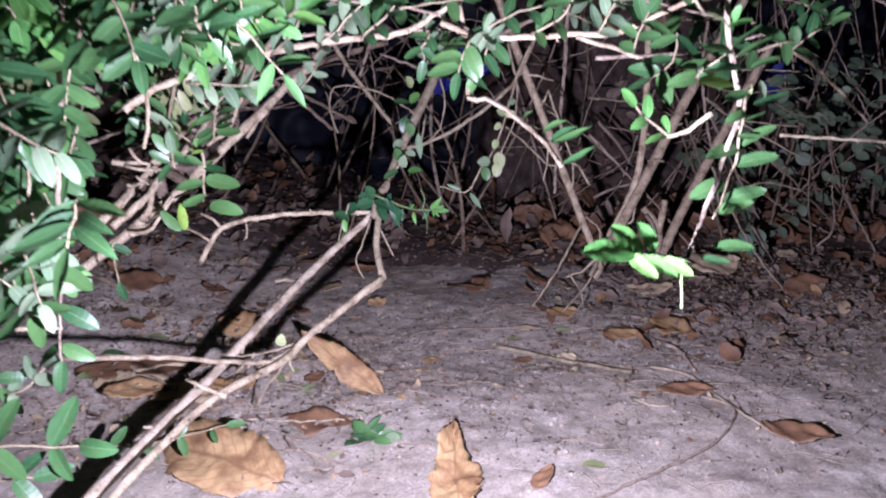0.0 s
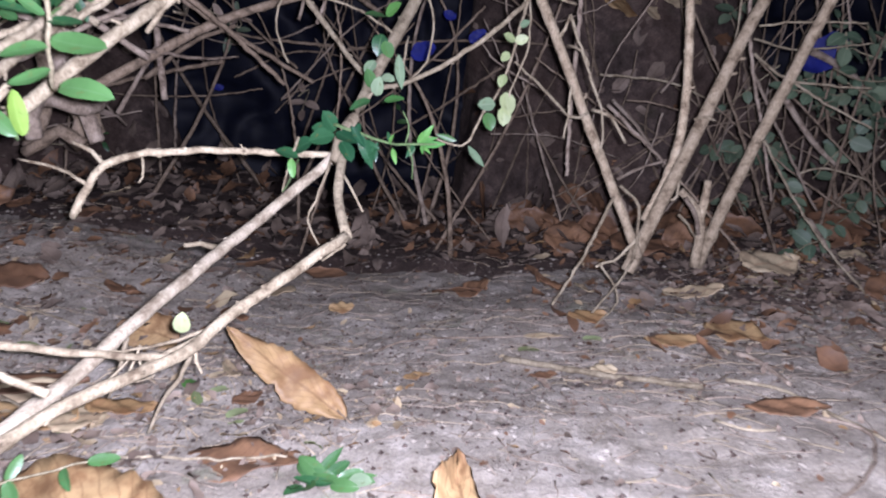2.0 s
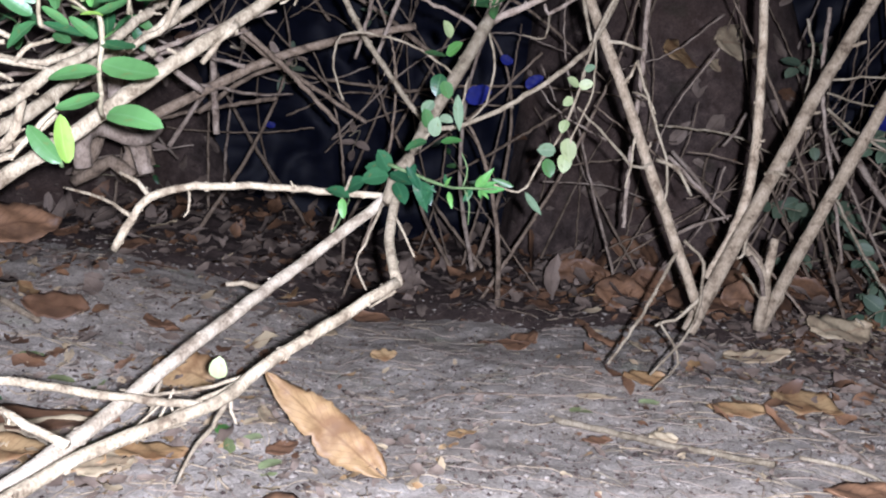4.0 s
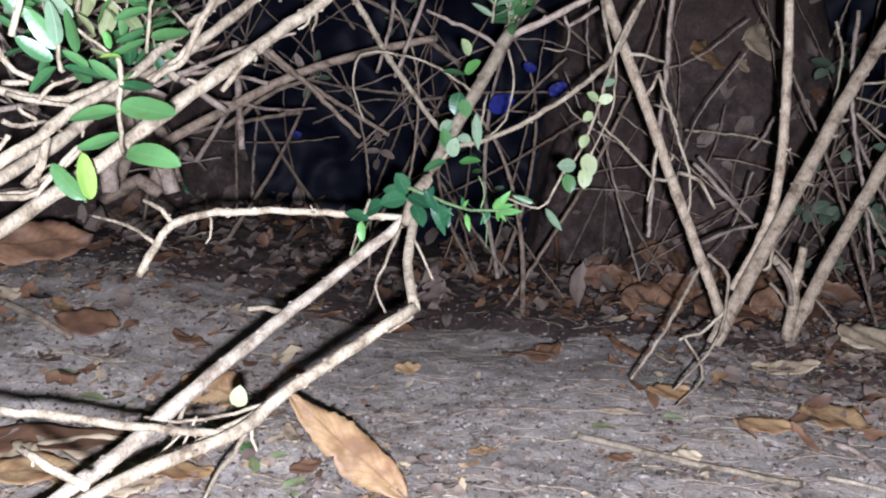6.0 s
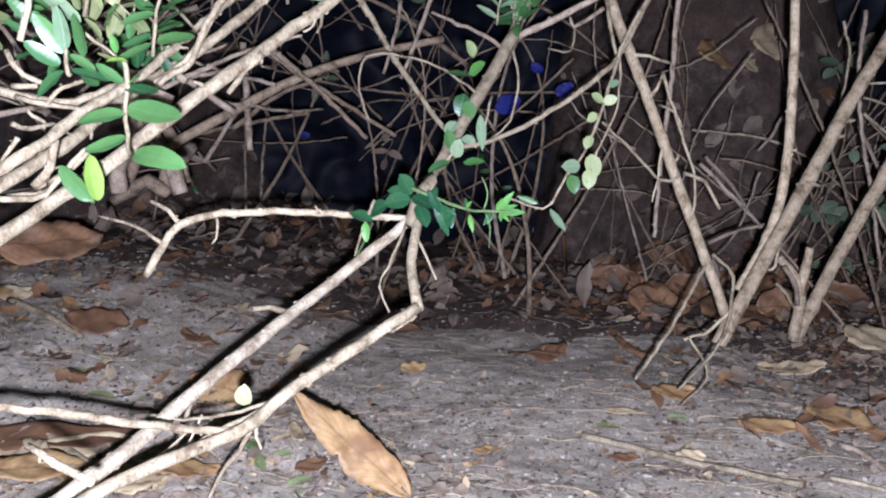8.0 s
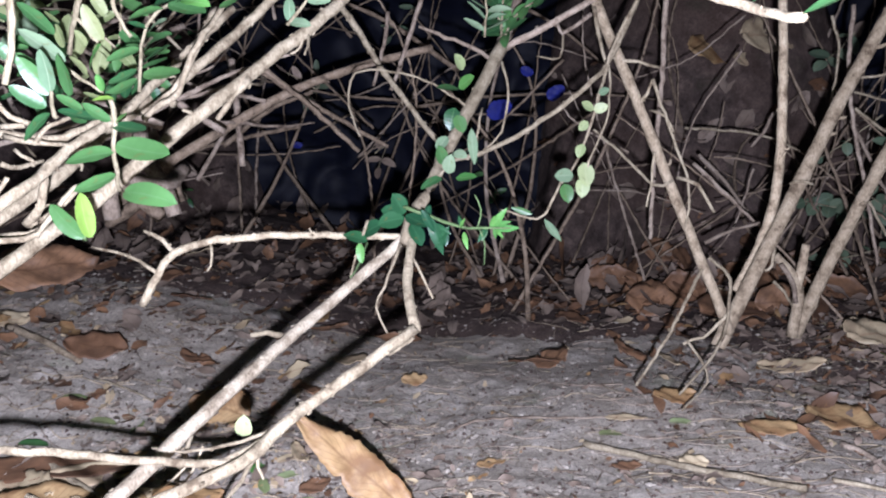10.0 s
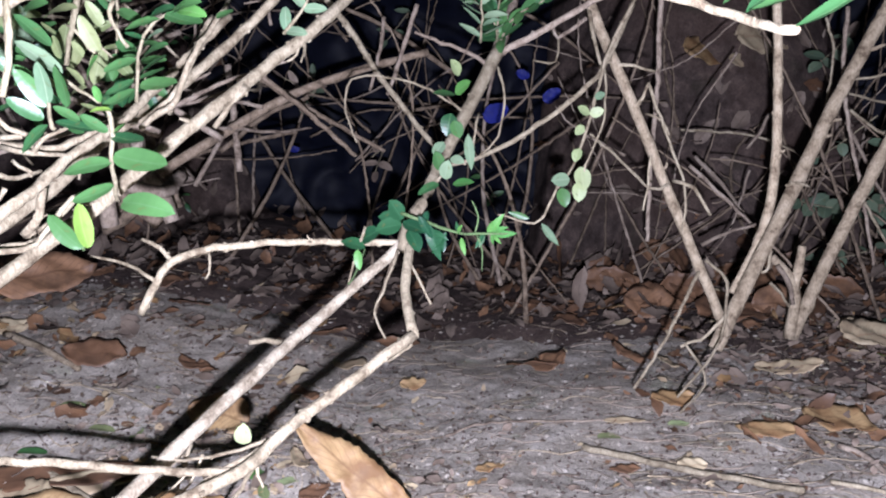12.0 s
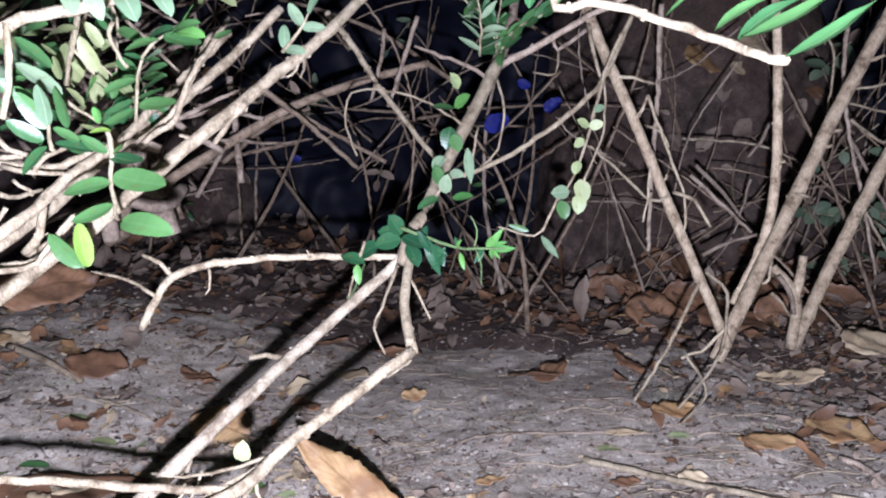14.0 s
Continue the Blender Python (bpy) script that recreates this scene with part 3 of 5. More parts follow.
for a, b, s, mat, shp in (((0.081, 0.773, 0.229), (0.9, -0.2, 0.2), 0.9, LIME, ROUND), ((0.081, 0.773, 0.229), (-0.8, -0.3, 0.5), 0.9, LIME, ROUND),
                          ((0.077, 0.773, 0.221), (-0.6, -0.3, -0.5), 0.8, LIME, ROUND), ((0.074, 0.770, 0.193), (0.1, -0.3, -1), 1.5, LIME, ROUND),
                          ((0.073, 0.768, 0.183), (-0.1, -0.3, -1), 1.25, LIME, ROUND), ((0.073, 0.770, 0.206), (-0.3, -0.3, -0.8), 0.9, LIME, ROUND),
                          ((0.060, 0.768, 0.179), (0.2, -0.3, -0.9), 1.2, GREEN, ROUND), ((0.066, 0.768, 0.185), (-0.9, -0.3, 0.0), 1.2, SAGE, ROUND),
                          ((0.045, 0.757, 0.156), (0.6, -0.3, -0.85), 1.0, SAGE, SLIM), ((0.037, 0.757, 0.160), (-0.9, 0.1, 0.3), 0.8, GREEN, SLIM),
                          ((0.085, 0.775, 0.240), (0.6, -0.3, 0.2), 0.7, SAGE, ROUND)):
    leaf(chain, a, b, (0, -0.9, 0.3), s * 0.82, shp, mat)
leaf(low, (-0.103, 0.552, 0.089), (0.15, -0.2, 0.9), (0, -0.9, 0.3), 0.8, ROUND, LIME)
# crown of the stem, seen at the top edge
for pts in ([(0.021, 0.790, 0.284), (0.014, 0.770, 0.304), (-0.000, 0.750, 0.315)], [(0.021, 0.790, 0.281), (0.030, 0.770, 0.295), (0.050, 0.740, 0.302)], [(0.019, 0.790, 0.281), (0.020, 0.770, 0.297), (0.024, 0.760, 0.317)]):
    spray(centre, pts, 4, 1.0)
spray(centre, [(0.008, 0.760, 0.280), (0.010, 0.745, 0.300), (0.008, 0.730, 0.315)], 6, 0.75, shape=SLIM, mat=SAGE)

# ---- the shrub with the thick bough and hanging leafy shoots ----
left = thing("hedge_shrub", (-0.220, 0.500, 0.148), "hedge shrub with a thick pale bough and hanging leafy shoots", "shrub")
big = branch(left, [(-0.061, 0.740, 0.323), (-0.085, 0.700, 0.291), (-0.109, 0.680, 0.270), (-0.128, 0.658, 0.251), (-0.161, 0.626, 0.220), (-0.192, 0.607, 0.192), (-0.209, 0.600, 0.180), (-0.237, 0.585, 0.159), (-0.273, 0.560, 0.133)], 0.0034, 0.0040, stubs=16)
branch(left, [(-0.122, 0.660, 0.254), (-0.130, 0.655, 0.245), (-0.139, 0.650, 0.232)], 0.0022, 0.0014)
branch(left, [(-0.095, 0.690, 0.282), (-0.099, 0.685, 0.272), (-0.103, 0.680, 0.268)], 0.001, 0.0006)
branch(left, [(-0.095, 0.690, 0.282), (-0.094, 0.685, 0.272), (-0.095, 0.680, 0.267)], 0.001, 0.0006)
branch(left, [(-0.120, 0.740, 0.316), (-0.149, 0.720, 0.285), (-0.175, 0.690, 0.256), (-0.200, 0.660, 0.233), (-0.219, 0.620, 0.204), (-0.237, 0.580, 0.182)], 0.0030, 0.0034, PALE, stubs=8)
branch(left, [(-0.138, 0.660, 0.292), (-0.143, 0.630, 0.262), (-0.149, 0.620, 0.247), (-0.162, 0.610, 0.236)], 0.0022, 0.0013, stubs=2)
branch(left, [(-0.205, 0.530, 0.191), (-0.187, 0.550, 0.207), (-0.180, 0.570, 0.220), (-0.167, 0.600, 0.237), (-0.154, 0.640, 0.263), (-0.135, 0.680, 0.295)], 0.0026, 0.0022, stubs=5)
branch(left, [(-0.212, 0.560, 0.231), (-0.198, 0.570, 0.226), (-0.188, 0.580, 0.226), (-0.175, 0.600, 0.235)], 0.0022, 0.0016)
branch(left, [(-0.195, 0.560, 0.186), (-0.195, 0.570, 0.201), (-0.195, 0.580, 0.216)], 0.0015, 0.001)
branch(left, [(-0.194, 0.530, 0.185), (-0.184, 0.545, 0.185), (-0.170, 0.555, 0.204), (-0.153, 0.560, 0.210)], 0.0013, 0.001)
branch(left, [(-0.185, 0.530, 0.245), (-0.179, 0.530, 0.236), (-0.175, 0.540, 0.232)], 0.0012, 0.001)
branch(left, [(-0.243, 0.720, 0.171), (-0.244, 0.720, 0.186), (-0.243, 0.740, 0.197), (-0.225, 0.760, 0.188), (-0.224, 0.800, 0.198)], 0.006, 0.005, GREY)
branch(left, [(-0.236, 0.800, 0.162), (-0.243, 0.800, 0.186), (-0.255, 0.800, 0.207), (-0.256, 0.800, 0.245)], 0.006, 0.005, GREY)
shoot_a = branch(left, [(-0.136, 0.555, 0.244), (-0.134, 0.555, 0.256), (-0.132, 0.555, 0.267), (-0.125, 0.555, 0.276), (-0.119, 0.565, 0.283)], 0.0008, 0.0007, TWIG, "shoot", 6)
for a, b, mat in (((-0.134, 0.555, 0.262), (-0.146, 0.549, 0.257), GREEN), ((-0.136, 0.555, 0.253), (-0.146, 0.549, 0.247), GREEN), ((-0.136, 0.555, 0.249), (-0.148, 0.549, 0.242), GREEN),
                  ((-0.133, 0.555, 0.251), (-0.114, 0.549, 0.250), GREEN), ((-0.133, 0.555, 0.256), (-0.118, 0.549, 0.262), GREEN), ((-0.132, 0.555, 0.262), (-0.118, 0.549, 0.268), GREEN),
                  ((-0.133, 0.555, 0.263), (-0.137, 0.549, 0.263), GREEN), ((-0.129, 0.555, 0.270), (-0.135, 0.549, 0.272), GREEN), ((-0.129, 0.555, 0.269), (-0.119, 0.549, 0.273), SAGE),
                  ((-0.122, 0.555, 0.278), (-0.135, 0.549, 0.274), GREEN), ((-0.119, 0.555, 0.279), (-0.101, 0.549, 0.273), GREEN), ((-0.126, 0.555, 0.279), (-0.113, 0.549, 0.282), GREEN),
                  ((-0.114, 0.555, 0.281), (-0.100, 0.549, 0.278), FRESH), ((-0.112, 0.555, 0.282), (-0.103, 0.549, 0.290), FRESH), ((-0.133, 0.555, 0.254), (-0.119, 0.549, 0.256), GREEN),
                  ((-0.117, 0.555, 0.280), (-0.102, 0.549, 0.284), GREEN),):
    span_leaf(shoot_a, a, b, mat)
hang = branch(left, [(-0.139, 0.535, 0.241), (-0.138, 0.535, 0.236), (-0.139, 0.535, 0.223), (-0.145, 0.545, 0.206), (-0.149, 0.555, 0.202)], 0.001, 0.0009, TWIG, "shoot", 6)
for a, b, mat in (((-0.138, 0.535, 0.222), (-0.113, 0.529, 0.217), GREEN), ((-0.140, 0.535, 0.220), (-0.158, 0.529, 0.217), GREEN), ((-0.140, 0.535, 0.210), (-0.155, 0.529, 0.204), GREEN),
                  ((-0.138, 0.535, 0.204), (-0.114, 0.529, 0.200), GREEN), ((-0.138, 0.535, 0.230), (-0.122, 0.529, 0.227), GREEN), ((-0.140, 0.535, 0.232), (-0.148, 0.529, 0.239), GREEN),
                  ((-0.145, 0.535, 0.233), (-0.158, 0.529, 0.237), GREEN), ((-0.151, 0.535, 0.237), (-0.158, 0.529, 0.243), GREEN), ((-0.137, 0.535, 0.232), (-0.129, 0.529, 0.234), FRESH),):
    span_leaf(hang, a, b, mat)
shoot_b = branch(left, [(-0.162, 0.515, 0.282), (-0.163, 0.515, 0.270), (-0.165, 0.515, 0.259), (-0.169, 0.515, 0.247)], 0.0015, 0.0012, TWIG, "shoot", 6)
branch(left, [(-0.150, 0.515, 0.234), (-0.151, 0.515, 0.238), (-0.151, 0.515, 0.246)], 0.0009, 0.0007, TWIG, "shoot", 6)
for a, b, mat in (((-0.151, 0.515, 0.244), (-0.149, 0.509, 0.259), SAGE), ((-0.153, 0.515, 0.236), (-0.161, 0.509, 0.226), GREEN), ((-0.154, 0.515, 0.238), (-0.164, 0.509, 0.246), GREEN),
                  ((-0.155, 0.520, 0.243), (-0.162, 0.514, 0.257), GREEN), ((-0.155, 0.535, 0.243), (-0.154, 0.529, 0.259), GREEN), ((-0.156, 0.535, 0.256), (-0.170, 0.529, 0.269), SAGE),
                  ((-0.159, 0.535, 0.267), (-0.169, 0.529, 0.279), GREEN), ((-0.166, 0.535, 0.251), (-0.172, 0.529, 0.260), GREEN), ((-0.175, 0.535, 0.257), (-0.182, 0.529, 0.265), GREEN),
                  ((-0.175, 0.535, 0.272), (-0.182, 0.529, 0.277), GREEN), ((-0.180, 0.535, 0.252), (-0.184, 0.529, 0.257), GREEN),):
    span_leaf(shoot_b, a, b, mat)
shoot_c = branch(left, [(-0.156, 0.555, 0.290), (-0.159, 0.555, 0.280), (-0.162, 0.555, 0.271), (-0.165, 0.555, 0.261)], 0.0013, 0.001, TWIG, "shoot", 6)
branch(left, [(-0.161, 0.555, 0.277), (-0.156, 0.555, 0.271), (-0.151, 0.555, 0.265)], 0.0008, 0.0006, TWIG, "shoot", 6)
branch(left, [(-0.168, 0.555, 0.256), (-0.161, 0.555, 0.251), (-0.152, 0.555, 0.244)], 0.0009, 0.0006, TWIG, "shoot", 6)
branch(left, [(-0.141, 0.555, 0.286), (-0.143, 0.555, 0.282), (-0.141, 0.555, 0.274), (-0.137, 0.555, 0.267)], 0.001, 0.0008, TWIG, "shoot", 6)
for a, b, mat in (((-0.172, 0.555, 0.282), (-0.155, 0.549, 0.285), OLIVE), ((-0.147, 0.555, 0.276), (-0.150, 0.549, 0.286), OLIVE), ((-0.150, 0.555, 0.266), (-0.154, 0.549, 0.280), OLIVE),
                  ((-0.168, 0.555, 0.274), (-0.171, 0.549, 0.278), OLIVE), ((-0.157, 0.555, 0.264), (-0.158, 0.549, 0.270), OLIVE), ((-0.158, 0.555, 0.252), (-0.161, 0.549, 0.260), OLIVE),
                  ((-0.146, 0.535, 0.253), (-0.138, 0.529, 0.262), FRESH), ((-0.141, 0.535, 0.244), (-0.140, 0.529, 0.250), FRESH), ((-0.137, 0.535, 0.241), (-0.143, 0.529, 0.241), LEMON),
                  ((-0.142, 0.535, 0.241), (-0.147, 0.529, 0.243), OLIVE), ((-0.167, 0.555, 0.264), (-0.166, 0.549, 0.273), OLIVE), ((-0.163, 0.555, 0.239), (-0.156, 0.549, 0.243), OLIVE),):
    span_leaf(shoot_c, a, b, mat)
for pts, r in (([(-0.157, 0.600, 0.233), (-0.147, 0.600, 0.240), (-0.138, 0.600, 0.246), (-0.129, 0.600, 0.263), (-0.123, 0.610, 0.277), (-0.117, 0.630, 0.296)], 0.0016), ([(-0.198, 0.560, 0.188), (-0.190, 0.560, 0.196), (-0.186, 0.560, 0.209)], 0.0022), ([(-0.204, 0.550, 0.184), (-0.191, 0.550, 0.185), (-0.190, 0.560, 0.189), (-0.177, 0.570, 0.203)], 0.0018),
               ([(-0.192, 0.550, 0.222), (-0.186, 0.550, 0.218), (-0.184, 0.550, 0.216)], 0.0009), ([(-0.199, 0.550, 0.216), (-0.197, 0.560, 0.214), (-0.192, 0.570, 0.216)], 0.0012), ([(-0.197, 0.550, 0.232), (-0.186, 0.550, 0.232)], 0.0014), ([(-0.203, 0.560, 0.228), (-0.189, 0.560, 0.224), (-0.180, 0.570, 0.223)], 0.0013),
               ([(-0.197, 0.550, 0.210), (-0.201, 0.550, 0.206), (-0.207, 0.550, 0.198)], 0.0011), ([(-0.188, 0.560, 0.225), (-0.181, 0.560, 0.232), (-0.174, 0.570, 0.236)], 0.0011)):
    branch(left, pts, r, r * 0.75, PALE, stubs=2)
for a, b, mat in (((-0.183, 0.560, 0.266), (-0.188, 0.553, 0.270), GREEN), ((-0.182, 0.560, 0.275), (-0.166, 0.553, 0.278), GREEN), ((-0.174, 0.560, 0.253), (-0.179, 0.553, 0.258), OLIVE), ((-0.169, 0.560, 0.248), (-0.157, 0.553, 0.252), OLIVE), ((-0.186, 0.560, 0.241), (-0.190, 0.553, 0.244), GREEN), ((-0.185, 0.560, 0.285), (-0.170, 0.553, 0.288), GREEN), ((-0.158, 0.560, 0.274), (-0.144, 0.553, 0.277), OLIVE), ((-0.193, 0.560, 0.247), (-0.200, 0.553, 0.242), GREEN), ((-0.186, 0.560, 0.266), (-0.193, 0.553, 0.263), GREEN), ((-0.170, 0.560, 0.237), (-0.160, 0.553, 0.232), GREEN), ((-0.169, 0.560, 0.267), (-0.173, 0.553, 0.262), SAGE), ((-0.151, 0.560, 0.259), (-0.152, 0.553, 0.263), OLIVE), ((-0.145, 0.560, 0.283), (-0.147, 0.553, 0.289), GREEN), ((-0.099, 0.560, 0.278), (-0.089, 0.553, 0.278), GREEN)):
    span_leaf(shoot_c, a, b, mat)
pairs = branch(left, [(-0.168, 0.555, 0.181), (-0.167, 0.553, 0.184), (-0.173, 0.560, 0.186)], 0.001, 0.0008, STEMGREEN, "shoot", 6)
span_leaf(pairs, (-0.162, 0.548, 0.183), (-0.163, 0.545, 0.203), LEMON, (0.75, -0.6, 0.2))
span_leaf(pairs, (-0.164, 0.546, 0.183), (-0.176, 0.543, 0.198), GREEN, (-0.2, -0.8, 0.5))
spray(left, [(-0.082, 0.600, 0.274), (-0.073, 0.600, 0.283), (-0.068, 0.600, 0.291)], 2, 0.75, mat=SAGE)
# the mass of foliage higher on the same shrub, above and beside the bough
made, rest = 0, {}
while made < 190:
    p = inside((-0.36, 0.36, 0.2), (0.0, 0.64, 0.335)) if made < 100 else inside((-0.30, 0.34, 0.13), (-0.08, 0.48, 0.345))
    nx, nz = (p.x - 0.032) / (p.y - 0.029), (p.z - 0.324) / (p.y - 0.029)
    if nz - 0.87 * nx < 0.17 or (p.x > -0.05 - 0.76 * (p.y - 0.234) and p.z < 0.262 + 0.25 * (p.y - 0.234)):
        continue
    made += 1
    d = Vector((random.uniform(-0.02, 0.045), random.uniform(-0.03, 0.02), random.uniform(-0.05, 0.01)))
    mat = SAGE if random.random() < 0.15 else (FRESH if random.random() < 0.1 else GREEN)
    spray(left, [p - d * 0.5, p + jitter(0.004), p + d * 0.5], 4, random.uniform(0.85, 1.15), mat=mat, shape=OVAL if random.random() < 0.75 else SLIM, into=rest if made > 28 else None)
for _ in range(16):
    p = inside((-0.27, 0.60, 0.255), (-0.15, 0.70, 0.335))
    d = Vector((random.uniform(-0.02, 0.03), random.uniform(-0.02, 0.01), random.uniform(-0.04, 0.0)))
    spray(left, [p - d * 0.5, p + jitter(0.004), p + d * 0.5], 3, random.uniform(0.8, 1.05), mat=random.choice((GREEN, GREEN, SAGE, OLIVE)), into=rest)
made = 0
while made < 120:
    p = inside((-0.36, 0.38, 0.13), (-0.05, 0.64, 0.36))
    clear = p.x < -0.014 - 0.70 * (p.y - 0.234) or p.z > 0.262 + 0.23 * (p.y - 0.234)
    if not clear or (p.z - 0.324) / (p.y - 0.029) - 0.87 * (p.x - 0.032) / (p.y - 0.029) < 0.2:
        continue
    made += 1
    d = Vector((random.uniform(-0.006, 0.012), random.uniform(-0.02, 0.01), random.uniform(-0.045, -0.015)))
    spray(left, [p - d * 0.5, p + jitter(0.003), p + d * 0.5], 4, random.uniform(0.85, 1.15), mat=random.choice((GREEN, GREEN, GREEN, FRESH, SAGE, OLIVE)), into=rest)
foliage(left, rest)
twig = branch(left, [(-0.176, 0.510, 0.272), (-0.167, 0.515, 0.278), (-0.159, 0.520, 0.284), (-0.151, 0.530, 0.288), (-0.136, 0.540, 0.292), (-0.095, 0.545, 0.302), (-0.053, 0.530, 0.309), (-0.004, 0.530, 0.313), (0.025, 0.530, 0.326), (0.050, 0.530, 0.345)], 0.0026, 0.0016, PALE, stubs=4)
for pts in ([(-0.053, 0.520, 0.306), (-0.037, 0.510, 0.318), (-0.021, 0.500, 0.331)], [(-0.080, 0.510, 0.303), (-0.063, 0.500, 0.316), (-0.053, 0.490, 0.331)], [(-0.106, 0.500, 0.294), (-0.088, 0.490, 0.310), (-0.074, 0.480, 0.329)],
            [(-0.025, 0.520, 0.311), (-0.009, 0.510, 0.324), (0.006, 0.500, 0.336)], [(-0.128, 0.490, 0.289), (-0.111, 0.490, 0.288), (-0.090, 0.490, 0.287)]):
    spray(left, pts, 4, 0.85, mat=random.choice((GREEN, SAGE)))
spray(left, [(-0.182, 0.420, 0.228), (-0.179, 0.410, 0.203), (-0.179, 0.400, 0.178), (-0.180, 0.395, 0.154)], 4, 1.05, stem=GREY)
branch(left, [(-0.211, 0.380, 0.177), (-0.194, 0.390, 0.175), (-0.179, 0.400, 0.171)], 0.0012, 0.001)
branch(left, [(-0.196, 0.430, 0.193), (-0.182, 0.420, 0.228), (-0.168, 0.410, 0.269), (-0.156, 0.400, 0.305), (-0.138, 0.380, 0.345)], 0.0014, 0.0012, GREY)
spray(left, [(-0.196, 0.340, 0.134), (-0.183, 0.345, 0.134), (-0.167, 0.350, 0.130), (-0.154, 0.350, 0.130)], 2, 1.25)
spray(left, [(-0.205, 0.340, 0.119), (-0.189, 0.340, 0.118), (-0.176, 0.345, 0.116)], 2, 1.1)
spray(left, [(-0.202, 0.520, 0.183), (-0.203, 0.520, 0.163), (-0.202, 0.520, 0.154)], 1, 0.9, mat=GREEN)
spray(left, [(-0.217, 0.400, 0.132), (-0.207, 0.400, 0.135), (-0.193, 0.400, 0.148)], 2, 0.8, mat=SAGE)
spray(left, [(-0.228, 0.500, 0.039), (-0.205, 0.510, 0.032), (-0.180, 0.520, 0.032), (-0.144, 0.530, 0.036)], 4, 0.85)
for _ in range(46):
    p = inside((-0.45, 0.66, 0.225), (-0.19, 0.95, 0.36))
    d = Vector((random.uniform(-0.2, 0.2), random.uniform(-0.1, 0.1), random.uniform(-0.1, 0.1)))
    branch(left, [p - d * 0.5, p + jitter(0.012), p + d * 0.5], random.uniform(0.0012, 0.003), 0.0009, random.choice((PALE, GREY, GREY)), "twig", 6)

# ---- the shrub of bare uprights ----
right = thing("hedge_shrub", (0.182, 0.805, 0.059), "hedge shrub of bare grey upright stems", "shrub")
branch(right, [(0.184, 0.800, 0.060), (0.168, 0.800, 0.101), (0.147, 0.805, 0.155), (0.119, 0.810, 0.229), (0.098, 0.820, 0.283), (0.069, 0.840, 0.367)], 0.0038, 0.0042, WOOD, stubs=6)
branch(right, [(0.178, 0.810, 0.046), (0.201, 0.822, 0.086), (0.246, 0.845, 0.163), (0.282, 0.860, 0.229), (0.315, 0.870, 0.285), (0.361, 0.880, 0.366)], 0.0058, 0.005, WOOD, stubs=6, knots=0.06)
branch(right, [(0.200, 0.840, 0.082), (0.223, 0.852, 0.123), (0.236, 0.860, 0.168), (0.241, 0.870, 0.239), (0.243, 0.890, 0.371)], 0.0042, 0.0034, WOOD, stubs=4, knots=0.05)
branch(right, [(0.273, 0.912, 0.022), (0.303, 0.903, 0.105), (0.334, 0.894, 0.181), (0.377, 0.885, 0.281)], 0.0058, 0.005, WOOD, stubs=3, knots=0.06)
branch(right, [(0.270, 0.909, 0.023), (0.274, 0.909, 0.059), (0.269, 0.909, 0.079), (0.253, 0.909, 0.097)], 0.0054, 0.0034, WOOD)
branch(right, [(0.272, 0.909, 0.064), (0.276, 0.909, 0.085), (0.279, 0.909, 0.106)], 0.0044, 0.0034, WOOD)
def bare(parent, pts, r):
    return branch(parent, pts, r, r * 0.7, PALE if r < 0.0017 else GREY, "twig", 6)


bare(right, [(0.119, 0.810, 0.230), (0.123, 0.805, 0.239), (0.126, 0.800, 0.248)], 0.0013)
bare(right, [(0.126, 0.800, 0.249), (0.139, 0.800, 0.211), (0.153, 0.800, 0.170), (0.150, 0.800, 0.141)], 0.0012)
bare(right, [(0.126, 0.810, 0.227), (0.137, 0.800, 0.221), (0.141, 0.800, 0.211)], 0.001)
bare(right, [(0.144, 0.800, 0.178), (0.156, 0.790, 0.173), (0.168, 0.790, 0.153)], 0.0015)
bare(right, [(0.141, 0.800, 0.176), (0.127, 0.800, 0.173), (0.105, 0.795, 0.195), (0.083, 0.790, 0.215)], 0.0012)
bare(right, [(0.128, 0.800, 0.197), (0.125, 0.800, 0.172), (0.122, 0.800, 0.157)], 0.001)
bare(right, [(0.164, 0.800, 0.112), (0.134, 0.775, 0.068), (0.107, 0.755, 0.036)], 0.0015)
bare(right, [(0.165, 0.790, 0.120), (0.180, 0.790, 0.103), (0.173, 0.780, 0.063), (0.152, 0.765, 0.040), (0.138, 0.760, 0.027)], 0.0013)
bare(right, [(0.181, 0.790, 0.080), (0.166, 0.785, 0.066), (0.145, 0.780, 0.058)], 0.0014)
bare(right, [(0.148, 0.780, 0.061), (0.159, 0.775, 0.043), (0.160, 0.770, 0.032), (0.138, 0.750, 0.019)], 0.001)
bare(right, [(0.104, 0.815, 0.264), (0.117, 0.810, 0.262), (0.133, 0.810, 0.257)], 0.0014)
bare(right, [(0.086, 0.810, 0.302), (0.090, 0.810, 0.278), (0.096, 0.812, 0.260)], 0.0016)
bare(right, [(0.068, 0.860, 0.288), (0.065, 0.860, 0.271), (0.047, 0.860, 0.273)], 0.001)
bare(right, [(0.090, 0.860, 0.303), (0.068, 0.860, 0.290), (0.064, 0.860, 0.297)], 0.0018)
bare(right, [(0.198, 0.930, 0.106), (0.220, 0.930, 0.116), (0.243, 0.920, 0.125)], 0.0018)
bare(right, [(0.199, 0.980, 0.175), (0.230, 0.970, 0.143), (0.254, 0.960, 0.117)], 0.002)
bare(right, [(0.167, 0.950, 0.331), (0.164, 0.950, 0.292), (0.163, 0.950, 0.253), (0.156, 0.950, 0.171), (0.153, 0.950, 0.108)], 0.0026)
